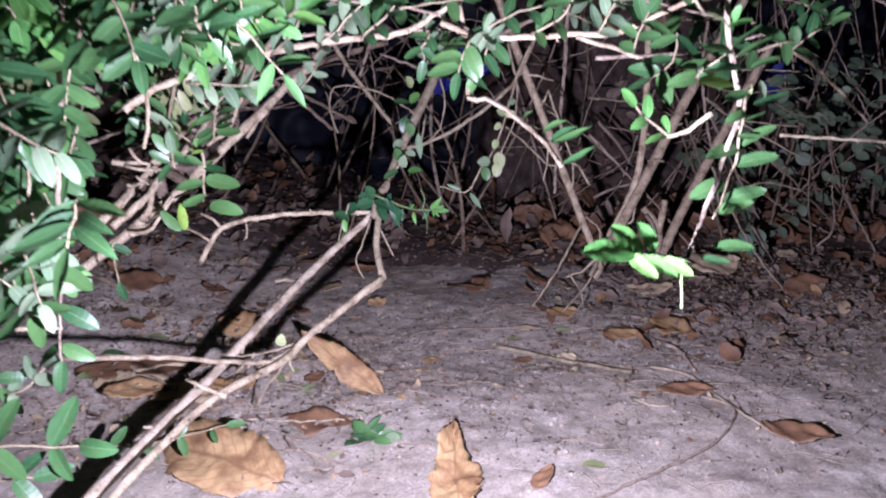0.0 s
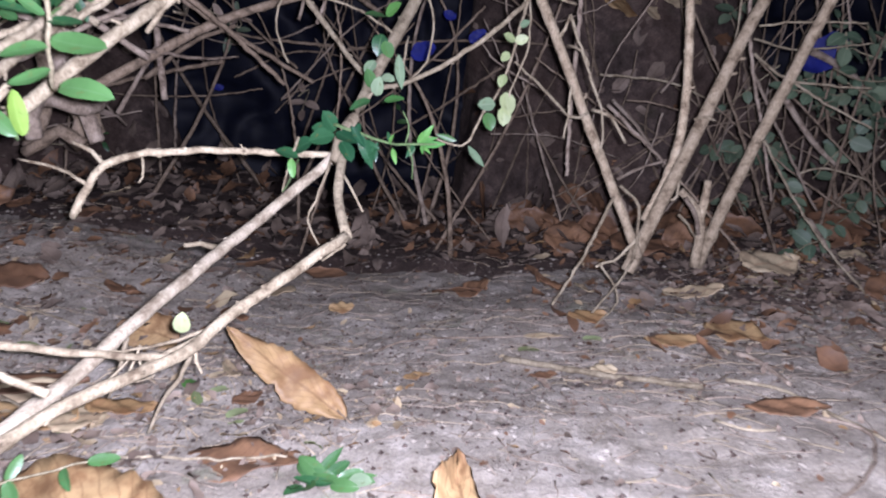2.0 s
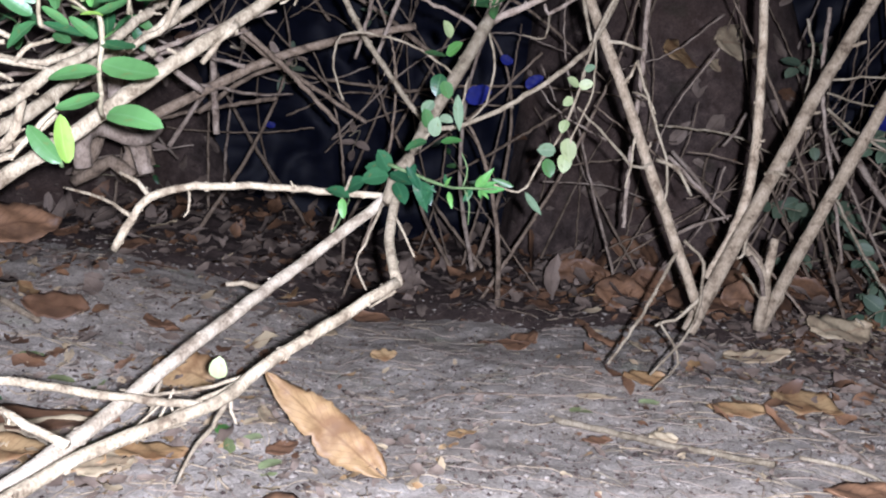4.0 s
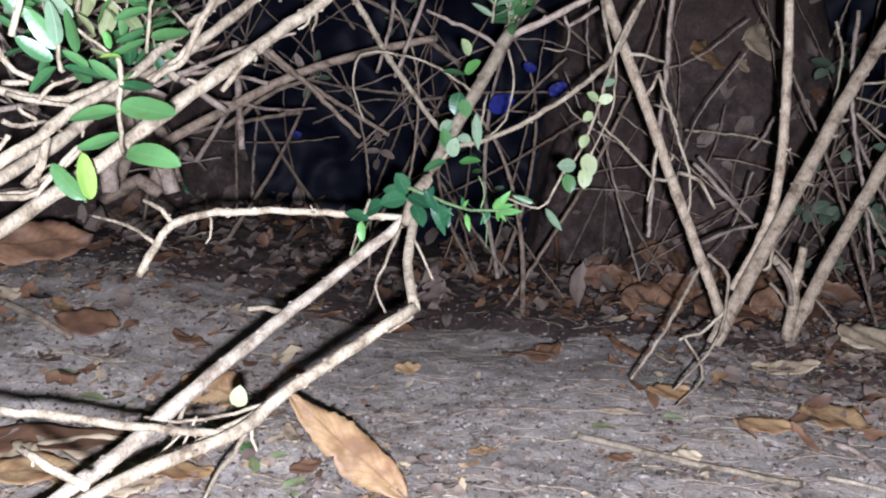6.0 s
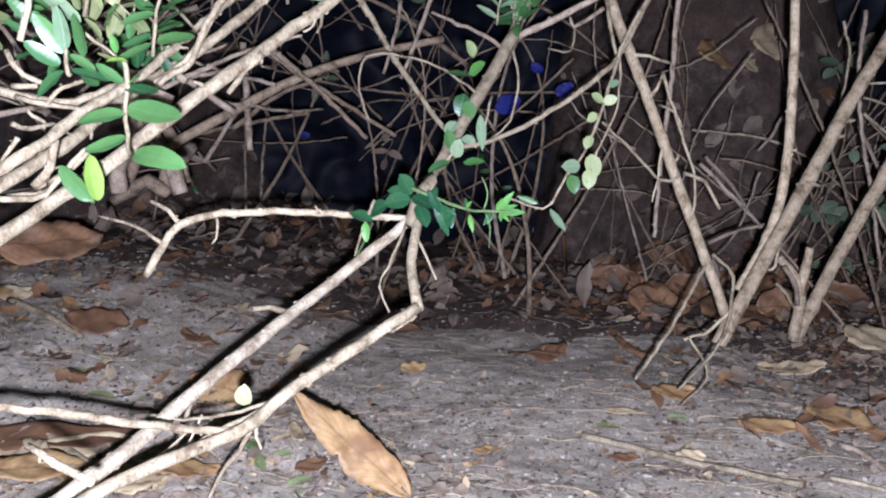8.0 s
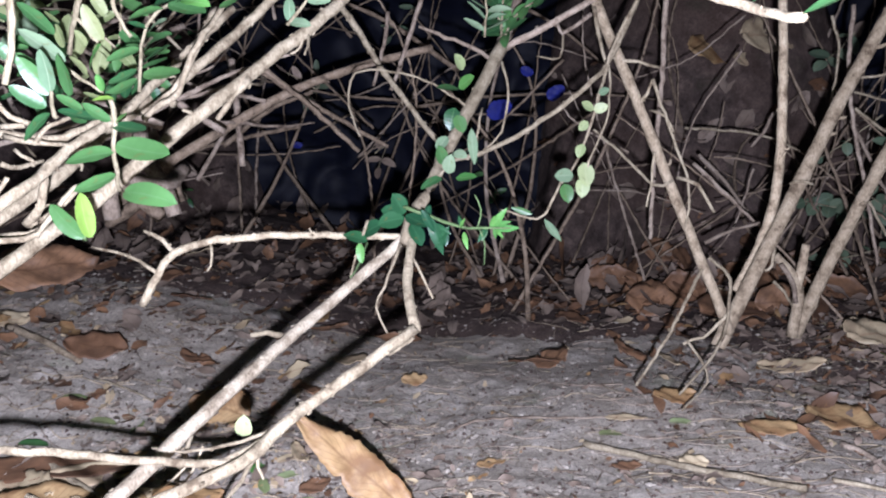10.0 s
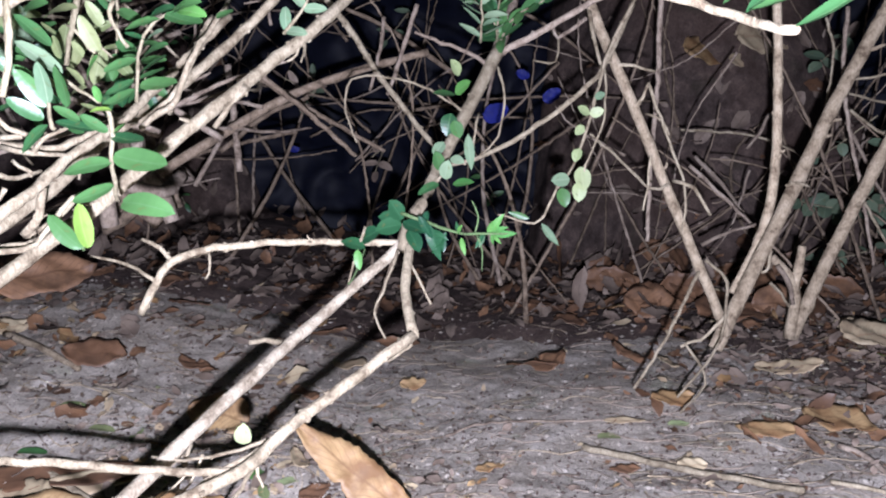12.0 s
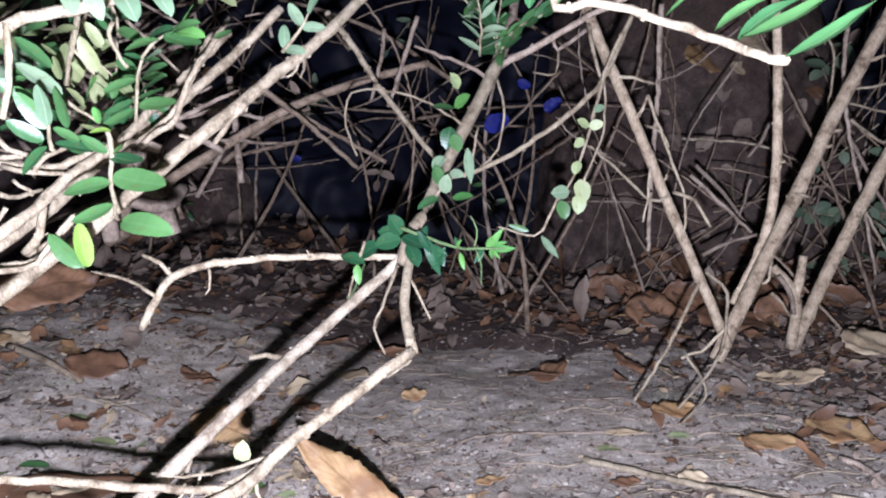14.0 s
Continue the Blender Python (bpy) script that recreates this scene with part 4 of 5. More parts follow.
bare(right, [(0.344, 0.970, 0.248), (0.387, 0.960, 0.250), (0.440, 0.950, 0.247)], 0.0012)
bare(right, [(0.331, 0.950, 0.235), (0.374, 0.950, 0.224), (0.447, 0.950, 0.229)], 0.0012)
bare(right, [(0.328, 0.940, 0.221), (0.360, 0.940, 0.197), (0.392, 0.930, 0.191), (0.432, 0.920, 0.187)], 0.0015)
bare(right, [(0.357, 0.940, 0.200), (0.399, 0.940, 0.174), (0.442, 0.930, 0.149)], 0.0014)
bare(right, [(0.331, 0.960, 0.311), (0.325, 0.950, 0.255), (0.331, 0.950, 0.210), (0.345, 0.950, 0.148), (0.359, 0.950, 0.078)], 0.002)
bare(right, [(0.338, 0.970, 0.210), (0.368, 0.970, 0.152), (0.391, 0.970, 0.108), (0.417, 0.970, 0.063)], 0.0018)
bare(right, [(0.408, 1.000, 0.098), (0.438, 1.000, 0.103), (0.491, 1.000, 0.088)], 0.0013)
bare(right, [(0.463, 1.100, 0.226), (0.496, 1.100, 0.210), (0.552, 1.100, 0.169)], 0.0045)
bare(right, [(0.425, 1.080, 0.176), (0.461, 1.080, 0.127), (0.495, 1.080, 0.095)], 0.004)
bare(right, [(0.223, 1.120, 0.205), (0.264, 1.110, 0.201), (0.303, 1.100, 0.194), (0.342, 1.100, 0.176)], 0.0016)
bare(right, [(0.229, 1.080, 0.177), (0.255, 1.070, 0.147), (0.282, 1.050, 0.102)], 0.0024)
bare(right, [(0.307, 1.080, 0.219), (0.296, 1.080, 0.198), (0.284, 1.080, 0.183)], 0.002)
bare(right, [(0.329, 1.000, 0.307), (0.337, 1.000, 0.276), (0.332, 1.000, 0.227)], 0.0014)
bare(right, [(0.239, 0.842, 0.166), (0.246, 0.838, 0.169), (0.257, 0.842, 0.165)], 0.0016)
bare(right, [(0.225, 0.830, 0.118), (0.222, 0.826, 0.105), (0.216, 0.824, 0.102)], 0.0014)
bare(right, [(0.255, 0.900, 0.091), (0.265, 0.900, 0.076), (0.269, 0.900, 0.056)], 0.0026)
bare(right, [(0.249, 0.900, 0.076), (0.259, 0.900, 0.066), (0.266, 0.900, 0.054)], 0.0016)
for _ in range(34):
    p = inside((0.33, 0.95, 0.0), (0.8, 1.25, 0.02))
    d = Vector((random.uniform(-0.25, 0.25), random.uniform(-0.1, 0.1), random.uniform(0.1, 0.4)))
    p.z = on_ground(p.x, p.y).z
    branch(right, [p, p + d * 0.5 + jitter(0.02), p + d + jitter(0.02)], random.uniform(0.001, 0.0028), 0.0008, random.choice((GREY, BROWN, BROWN)), "twig", 6)

bare(right, [(0.336, 0.930, 0.145), (0.357, 0.910, 0.094), (0.380, 0.880, 0.046), (0.412, 0.850, 0.002), (0.454, 0.820, -0.038)], 0.0013)
bare(right, [(0.367, 0.930, 0.030), (0.402, 0.920, -0.005), (0.444, 0.920, -0.015), (0.533, 0.930, -0.015)], 0.0013)
bare(right, [(0.404, 0.960, 0.057), (0.441, 0.930, -0.009), (0.448, 0.920, -0.015)], 0.0018)
bare(right, [(0.451, 0.970, -0.016), (0.505, 0.980, -0.005), (0.601, 1.000, 0.009)], 0.0014)

# ---- leafy shoots that hang in front, passed early on ----
hanging = thing("hedge_shrub", (0.152, 0.380, 0.340), "hedge shrub with low fresh leafy shoots hanging down", "shrub")
branch(hanging, [(0.162, 0.400, 0.341), (0.158, 0.395, 0.319), (0.162, 0.390, 0.294), (0.164, 0.385, 0.276), (0.155, 0.378, 0.252), (0.145, 0.370, 0.230), (0.133, 0.345, 0.224)], 0.0016, 0.001, GREY, stubs=2)
branch(hanging, [(0.133, 0.345, 0.224), (0.128, 0.338, 0.219), (0.127, 0.335, 0.212), (0.126, 0.330, 0.202)], 0.0008, 0.0006, STEMGREEN, "shoot", 6)
column = branch(hanging, [(0.166, 0.385, 0.284), (0.162, 0.380, 0.254), (0.150, 0.370, 0.230)], 0.0008, 0.0006, TWIG, "shoot", 6)
for a, b, mat in (((0.169, 0.382, 0.280), (0.182, 0.376, 0.285), GREEN), ((0.166, 0.382, 0.277), (0.155, 0.376, 0.274), GREEN), ((0.166, 0.382, 0.273), (0.173, 0.376, 0.277), GREEN),
                  ((0.164, 0.382, 0.261), (0.147, 0.376, 0.258), GREEN), ((0.165, 0.382, 0.262), (0.177, 0.376, 0.272), GREEN), ((0.163, 0.382, 0.253), (0.180, 0.376, 0.258), GREEN),
                  ((0.159, 0.382, 0.245), (0.141, 0.376, 0.239), GREEN), ((0.159, 0.382, 0.236), (0.176, 0.376, 0.242), GREEN), ((0.155, 0.382, 0.230), (0.171, 0.376, 0.236), GREEN),):
    span_leaf(column, a, b, mat, (0.1, -0.6, 0.8))
for a, b, mat in (((0.148, 0.362, 0.219), (0.165, 0.356, 0.221), GREEN), ((0.140, 0.352, 0.217), (0.151, 0.346, 0.216), GREEN), ((0.158, 0.382, 0.304), (0.143, 0.376, 0.307), GREEN),
                  ((0.160, 0.382, 0.302), (0.173, 0.376, 0.310), GREEN), ((0.158, 0.382, 0.307), (0.168, 0.376, 0.315), GREEN), ((0.162, 0.382, 0.297), (0.149, 0.376, 0.298), GREEN),
                  ((0.171, 0.382, 0.291), (0.171, 0.376, 0.284), SAGE), ((0.166, 0.382, 0.297), (0.176, 0.376, 0.302), GREEN), ((0.165, 0.382, 0.286), (0.153, 0.376, 0.283), GREEN),
                  ((0.163, 0.382, 0.266), (0.170, 0.376, 0.266), GREEN),):
    span_leaf(column, a, b, mat, (0.1, -0.6, 0.8))
for a, b, mat in (((0.157, 0.390, 0.315), (0.166, 0.384, 0.318), FRESH), ((0.158, 0.390, 0.316), (0.145, 0.384, 0.321), LIME), ((0.159, 0.390, 0.317), (0.160, 0.384, 0.324), FRESH),
                  ((0.173, 0.420, 0.286), (0.153, 0.414, 0.288), LEMON), ((0.168, 0.390, 0.281), (0.168, 0.384, 0.289), LIME),):
    span_leaf(column, a, b, mat, (0.1, -0.6, 0.8), ROUND if mat == LEMON else OVAL)
fresh = branch(hanging, [(0.134, 0.343, 0.218), (0.124, 0.334, 0.223), (0.112, 0.322, 0.229), (0.098, 0.310, 0.234)], 0.0008, 0.0006, STEMGREEN, "shoot", 6)
for a, b in (((0.100, 0.310, 0.234), (0.078, 0.298, 0.238)), ((0.105, 0.316, 0.232), (0.090, 0.308, 0.245)), ((0.112, 0.322, 0.230), (0.103, 0.316, 0.244)),
             ((0.098, 0.310, 0.233), (0.107, 0.300, 0.226)), ((0.106, 0.316, 0.230), (0.117, 0.308, 0.224)), ((0.116, 0.326, 0.226), (0.127, 0.320, 0.220))):
    span_leaf(fresh, a, b, FRESH, (0.1, -0.75, 0.7))
branch(hanging, [(0.163, 0.420, 0.272), (0.154, 0.430, 0.262), (0.146, 0.440, 0.257)], 0.0014, 0.001)
spray(hanging, [(0.148, 0.440, 0.257), (0.137, 0.440, 0.266), (0.129, 0.440, 0.274)], 2, 0.8, mat=FRESH)
branch(hanging, [(0.209, 0.500, 0.314), (0.231, 0.500, 0.299), (0.261, 0.510, 0.281), (0.296, 0.520, 0.250)], 0.0013, 0.0009, PALE)
spray(hanging, [(0.234, 0.500, 0.297), (0.242, 0.490, 0.307), (0.246, 0.480, 0.313)], 3, 0.8)
branch(hanging, [(0.275, 0.600, 0.230), (0.309, 0.600, 0.227), (0.360, 0.600, 0.222)], 0.0013, 0.0011, PALE)
vine = branch(hanging, [(0.037, 0.530, 0.329), (0.040, 0.530, 0.312), (0.042, 0.525, 0.295), (0.041, 0.508, 0.274), (0.051, 0.500, 0.274), (0.062, 0.486, 0.269), (0.073, 0.468, 0.261), (0.083, 0.446, 0.253), (0.087, 0.420, 0.247)], 0.0016, 0.00115, PALE, stubs=2)
for a, b in (((0.087, 0.420, 0.247), (0.104, 0.412, 0.257)), ((0.085, 0.446, 0.254), (0.107, 0.438, 0.263)), ((0.081, 0.460, 0.259), (0.094, 0.452, 0.267)), ((0.071, 0.474, 0.265), (0.077, 0.466, 0.270)), ((0.084, 0.450, 0.255), (0.098, 0.442, 0.265))):
    span_leaf(vine, a, b, GREEN, (0.0, -0.55, 0.85), SLIM)
bar = branch(hanging, [(0.025, 0.520, 0.319), (0.049, 0.515, 0.310), (0.086, 0.505, 0.310), (0.113, 0.500, 0.310), (0.130, 0.500, 0.310), (0.156, 0.490, 0.322), (0.175, 0.480, 0.330)], 0.0018, 0.0015, WOOD, stubs=3)
branch(hanging, [(0.106, 0.500, 0.309), (0.132, 0.495, 0.300), (0.161, 0.489, 0.290)], 0.0013, 0.001, PALE)
spray(hanging, [(0.049, 0.510, 0.312), (0.066, 0.500, 0.322), (0.084, 0.490, 0.327)], 3, 0.9, mat=GREEN)
spray(hanging, [(0.042, 0.500, 0.308), (0.038, 0.500, 0.300), (0.035, 0.500, 0.290)], 3, 1.0, mat=GREEN)
spray(hanging, [(0.056, 0.510, 0.309), (0.052, 0.510, 0.300), (0.048, 0.510, 0.290)], 3, 1.0, mat=GREEN)
spray(hanging, [(0.117, 0.490, 0.311), (0.122, 0.480, 0.323), (0.125, 0.470, 0.332)], 3, 0.8, mat=SAGE)
spray(hanging, [(0.138, 0.490, 0.300), (0.138, 0.480, 0.310), (0.141, 0.470, 0.322)], 3, 0.9, mat=GREEN)
spray(hanging, [(0.079, 0.500, 0.311), (0.094, 0.490, 0.319), (0.102, 0.480, 0.333)], 3, 0.9, mat=GREEN)
spray(hanging, [(0.160, 0.480, 0.310), (0.158, 0.480, 0.294), (0.146, 0.480, 0.285)], 3, 1.0, mat=GREEN)
spray(hanging, [(0.018, 0.520, 0.313), (0.013, 0.520, 0.304), (0.014, 0.530, 0.293)], 3, 0.9, mat=GREEN)
spray(hanging, [(0.166, 0.460, 0.286), (0.168, 0.450, 0.292), (0.176, 0.440, 0.301)], 3, 0.9, mat=GREEN)
spray(hanging, [(-0.003, 0.520, 0.327), (0.015, 0.510, 0.330), (0.039, 0.500, 0.332)], 3, 0.9, mat=GREEN)

rest = {}
for _ in range(84):
    p = inside((-0.16, 0.44, 0.316), (0.46, 0.78, 0.372))
    p.z += (p.y - 0.6) * 0.1
    d = Vector((random.uniform(-0.05, 0.05), random.uniform(-0.04, 0.01), random.uniform(-0.02, 0.03)))
    spray(hanging, [p, p + d * 0.5 + jitter(0.004), p + d], 3, random.uniform(0.85, 1.1), mat=random.choice((GREEN, GREEN, GREEN, SAGE)), into=rest)
foliage(hanging, rest)
for _ in range(9):
    p = inside((-0.14, 0.5, 0.30), (0.44, 0.75, 0.36))
    d = Vector((random.choice((-1, 1)) * random.uniform(0.08, 0.2), random.uniform(-0.05, 0.05), random.uniform(-0.03, 0.06)))
    branch(hanging, [p - d * 0.5, p + jitter(0.01), p + d * 0.5], random.uniform(0.0009, 0.0016), 0.0008, GREY, "twig", 6)

# ---- thin bare stems at the back of the hedge ----
back = thing("hedge_shrub", (-0.05, 1.0, 0.05), "thicket of thin bare brown hedge stems at the back", "shrub")
branch(back, [(-0.114, 0.850, 0.328), (-0.097, 0.855, 0.303), (-0.073, 0.868, 0.260), (-0.031, 0.870, 0.202)], 0.0026, 0.002, PALE, stubs=3)
branch(back, [(-0.047, 0.900, 0.327), (-0.067, 0.900, 0.276), (-0.077, 0.900, 0.253)], 0.002, 0.0016, GREY)
branch(back, [(-0.079, 0.920, 0.321), (-0.084, 0.920, 0.293), (-0.097, 0.930, 0.259)], 0.0018, 0.0014, GREY)
branch(back, [(-0.266, 0.850, 0.197), (-0.228, 0.880, 0.222), (-0.174, 0.920, 0.255), (-0.116, 0.950, 0.277), (-0.047, 0.980, 0.294)], 0.0044, 0.0034, BROWN)
branch(back, [(-0.233, 0.950, 0.290), (-0.232, 0.950, 0.246), (-0.231, 0.950, 0.190)], 0.0032, 0.003, GREY)
for pts in ([(-0.180, 0.850, 0.278), (-0.149, 0.870, 0.249), (-0.108, 0.900, 0.202)], [(-0.191, 0.900, 0.275), (-0.152, 0.920, 0.245), (-0.090, 0.950, 0.203)],
            [(-0.248, 0.950, 0.210), (-0.202, 0.950, 0.241), (-0.161, 0.960, 0.257)], [(-0.250, 1.000, 0.276), (-0.250, 1.000, 0.226), (-0.248, 1.000, 0.192)], [(-0.277, 0.950, 0.178), (-0.251, 0.960, 0.220), (-0.236, 0.970, 0.247)]):
    branch(back, pts, 0.0024, 0.0018, BROWN if random.random() < 0.75 else GREY)
for k in range(26):
    p = inside((-0.42, 1.02, 0.0), (0.08 if k < 14 else 0.62, 1.35, 0.0))
    p.z = on_ground(p.x, p.y).z
    d = Vector((random.gauss(0, 0.12), random.uniform(-0.05, 0.08), random.uniform(0.2, 0.5)))
    bow = Vector((random.uniform(-0.06, 0.06), 0, 0))
    branch(back, [p, p + d * 0.35 + bow, p + d * 0.7 + bow * 1.2, p + d], random.uniform(0.0013, 0.0036), 0.0009, random.choice((GREY, BROWN, BROWN, BROWN)), "twig", 6)
for _ in range(8):
    p = inside((-0.42, 0.95, 0.14), (0.1, 1.25, 0.42))
    d = Vector((random.choice((-1, 1)) * random.uniform(0.15, 0.45), random.uniform(-0.06, 0.06), random.uniform(-0.22, 0.22)))
    bow = Vector((0, 0, random.uniform(-0.02, 0.05)))
    branch(back, [p - d * 0.5, p - d * 0.2 + bow, p + d * 0.2 + bow, p + d * 0.5], random.uniform(0.0012, 0.0034), 0.001, random.choice((GREY, BROWN, BROWN)), "twig", 6)
for _ in range(20):
    p = inside((0.1, 0.95, 0.1), (0.6, 1.15, 0.42))
    d = Vector((random.choice((-1, 1)) * random.uniform(0.05, 0.2), random.uniform(-0.04, 0.04), random.uniform(-0.15, 0.15)))
    branch(back, [p - d * 0.5, p + jitter(0.012), p + d * 0.5], random.uniform(0.0007, 0.0015), 0.0006, random.choice((GREY, BROWN)), "twig", 6)
for pts in ([(-0.277, 0.880, 0.154), (-0.282, 0.880, 0.177), (-0.291, 0.880, 0.200), (-0.304, 0.880, 0.236)], [(-0.276, 0.900, 0.162), (-0.281, 0.900, 0.191), (-0.294, 0.900, 0.223), (-0.293, 0.900, 0.265)], [(-0.314, 0.850, 0.156), (-0.301, 0.850, 0.176), (-0.291, 0.850, 0.208), (-0.297, 0.850, 0.242)],
            [(-0.265, 0.840, 0.156), (-0.281, 0.840, 0.169), (-0.295, 0.840, 0.161), (-0.313, 0.840, 0.152)], [(-0.279, 0.860, 0.160), (-0.270, 0.860, 0.182), (-0.283, 0.860, 0.208)]):
    branch(back, pts, 0.0062, 0.0045, BROWN, "root")

# ---- low creeping plant with small rounded leaves ----
creeper = thing("creeping_plant", (0.5, 1.0, height(0.5, 1.0)), "creeping plant with small rounded dull green leaves", "plant")
rest = {}
for k in range(70):
    p = inside((0.37, 0.95, 0.0), (0.8, 1.2, 0.0))
    p.z = on_ground(p.x, p.y).z + random.uniform(0.0, 0.3)
    d = jitter(0.06)
    spray(creeper, [p, p + d * 0.5 + jitter(0.01), p + d], 3, random.uniform(1.0, 1.6), shape=ROUND, mat=CREEP, into=rest if k > 34 else None)
foliage(creeper, rest)

# ---- dead leaves on the ground ----
def dead_leaf(x, y, turn, length, width, mat, label, curl=0.12, lift=0.004, tilt=(0.0, 0.0), lobes=0.05, seed=1, wave=0.1):
    v, f, uv = leaf_shape(length, width, 0.12, curl * 0.5, 0.62, wave, 18, 8, lobes, seed)
    v = [(a - length / 2, b, c) for a, b, c in v]
    ob = tagged(new("dead_leaf", mesh_of("dead_leaf", v, f, mat, uv)), label, "dead leaf", "fallen leaves")
    ob.matrix_basis = Matrix.Translation(on_ground(x, y, lift)) @ Euler((tilt[0], tilt[1], radians(turn))).to_matrix().to_4x4()
    sol = ob.modifiers.new("thickness", "SOLIDIFY")
    sol.thickness = 0.0004
    return ob


def leaf_between(a, b, width, mat, label, curl=0.1, tilt=0.0, lobes=0.05, seed=1, wave=0.08, tip=0.7, notch=0.0):
    """A fallen leaf with its stalk at a and its tip at b."""
    a, b = Vector(a), Vector(b)
    v, f, uv = leaf_shape((b - a).length, width, 0.12, curl, tip, wave, 30, 6, lobes, seed)
    if notch:
        for k, (u, s) in enumerate(uv):
            dip = max(0, 1 - abs(u - notch) / 0.05) if s > 0.5 else 0.8 * max(0, 1 - abs(u - notch + 0.22) / 0.035)
            v[k] = (v[k][0], v[k][1] * (1 - 0.28 * dip), v[k][2] + 0.002 * dip)
    ob = tagged(new("dead_leaf", mesh_of("dead_leaf", v, f, mat, uv)), label, "dead leaf", "fallen leaves")
    ob.matrix_basis = aim(a, b - a, (0, -0.1, 1), 1.0, tilt)
    ob.modifiers.new("thickness", "SOLIDIFY").thickness = 0.0004
    d = (b - a).normalized()
    sv, sf = tube([a + d * 0.006 + Vector((0, 0, curl * 0.16 * (b - a).length)), a - d * 0.006, a - d * 0.012 + Vector((0.002, 0, 0))], 0.0008, 0.0005, 6)
    part("stalk", mesh_of("stalk", sv, sf, BROWN), ob)
    return ob


leaf_between((-0.037, 0.625, 0.009), (-0.110, 0.655, 0.056), 0.026, DEAD, "long curled orange-brown dead leaf on bare earth", 0.12, -0.5, 0.1, 3, 0.14, notch=0.5)
leaf_between((-0.100, 0.495, 0.012), (-0.210, 0.552, 0.016), 0.058, DEAD, "large broad tan-orange dead leaf on the earth", -0.25, -0.3, 0.05, 5, 0.12, 0.5)
leaf_between((0.029, 0.452, 0.010), (0.024, 0.536, 0.022), 0.036, DEAD, "crumpled orange dead leaf with ragged edges", 0.2, 0.1, 0.16, 7, 0.25)
leaf_between((-0.171, 0.745, 0.020), (-0.213, 0.742, 0.035), 0.036, DEAD, "orange-brown dead leaf tucked under the boughs", -0.2, -0.5, 0.05, 8, 0.1, 0.5)
dead_leaf(0.197, 0.740, -15, 0.046, 0.017, DEAD, "small folded orange-brown dead leaf", 0.2, 0.005, (0.2, 0.0), 0.12, seed=9)
dead_leaf(0.251, 0.761, -40, 0.05, 0.036, DEAD, "shiny brown dead leaf lying flat", 0.1, 0.006, (0.1, 0.1), 0.1, seed=10)
dead_leaf(0.226, 0.623, -5, 0.05, 0.024, RUST, "dark rusty dead leaf lying flat", 0.1, 0.003, seed=11)
dead_leaf(0.290, 0.550, -30, 0.052, 0.03, RUST, "brown curled dead leaf on the earth", 0.4, 0.007, seed=12)
dead_leaf(0.142, 0.793, 15, 0.034, 0.02, DEAD, "small crumpled orange dead leaf", 0.5, 0.008, (0.3, 0.1), 0.15, seed=13)
dead_leaf(0.345, 0.914, 20, 0.07, 0.045, TAN, "pale pinkish-tan dead leaf", 0.3, 0.015, (0.4, 0.1), 0.08, seed=14)
dead_leaf(-0.383, 0.860, 40, 0.085, 0.055, RUST, "large rusty-brown dead leaf leaning on the bank", 0.2, 0.05, (0.7, 0.0), 0.05, seed=15)
dead_leaf(-0.312, 0.800, 10, 0.05, 0.034, RUST, "dark brown dead leaf", 0.2, 0.012, (0.4, 0.2), 0.05, seed=16)
dead_leaf(-0.241, 0.655, 15, 0.075, 0.018, TAN, "narrow rolled tan dead leaf", 0.1, 0.006, (0.4, 0.0), 0.04, seed=17)
dead_leaf(-0.220, 0.627, -10, 0.06, 0.034, DEAD, "brown dead leaf pressed into earth", 0.1, 0.004, seed=18)
dead_leaf(-0.090, 0.587, 5, 0.075, 0.04, RUST, "flat rusty dead leaf pressed into earth", 0.02, 0.002, seed=19)
dead_leaf(0.088, 0.494, 60, 0.032, 0.013, RUST, "small dark brown dead leaf", 0.3, 0.004, seed=20)
dead_leaf(-0.061, 0.838, 5, 0.022, 0.014, DEAD, "scrap of orange dead leaf", 0.3, 0.006, (0.5, 0.0), 0.2, seed=21)
dead_leaf(0.254, 1.011, 20, 0.09, 0.06, RUST, "broad reddish-brown dead leaf by the stems", 0.2, 0.01, (0.2, 0.1), seed=22)
dead_leaf(-0.261, 0.659, 5, 0.12, 0.03, RUST, "long brown dead leaf under the low boughs", 0.1, 0.008, (0.2, 0.0), seed=23)
dead_leaf(-0.246, 0.623, 35, 0.065, 0.03, DEAD, "pale brown dead leaf under the low boughs", 0.2, 0.01, (0.1, 0.2), seed=24)
dead_leaf(-0.190, 0.625, 70, 0.045, 0.026, TAN, "torn pale tan dead leaf under the low boughs", 0.2, 0.006, (0.2, 0.1), 0.14, seed=31)
dead_leaf(-0.171, 0.635, 20, 0.04, 0.022, DEAD, "torn orange dead leaf under the low boughs", 0.3, 0.006, (0.1, 0.2), 0.14, seed=32)
dead_leaf(-0.272, 0.636, -20, 0.05, 0.03, TAN, "curled pale tan dead leaf under the low boughs", 0.4, 0.008, (0.3, 0.0), 0.1, seed=33)
dead_leaf(-0.120, 0.692, 120, 0.03, 0.012, TAN, "narrow pale dead leaf curled on the earth", 0.5, 0.005, (0.3, 0.0), 0.1, seed=34)
dead_leaf(-0.103, 0.664, 60, 0.026, 0.013, RUST, "small rusty dead leaf on the earth", 0.3, 0.004, (0.2, 0.1), 0.1, seed=35)
dead_leaf(0.135, 0.703, 10, 0.02, 0.014, TAN, "small rounded tan dead leaf beside the stick", 0.2, 0.004, (0.3, 0.1), 0.05, seed=36)
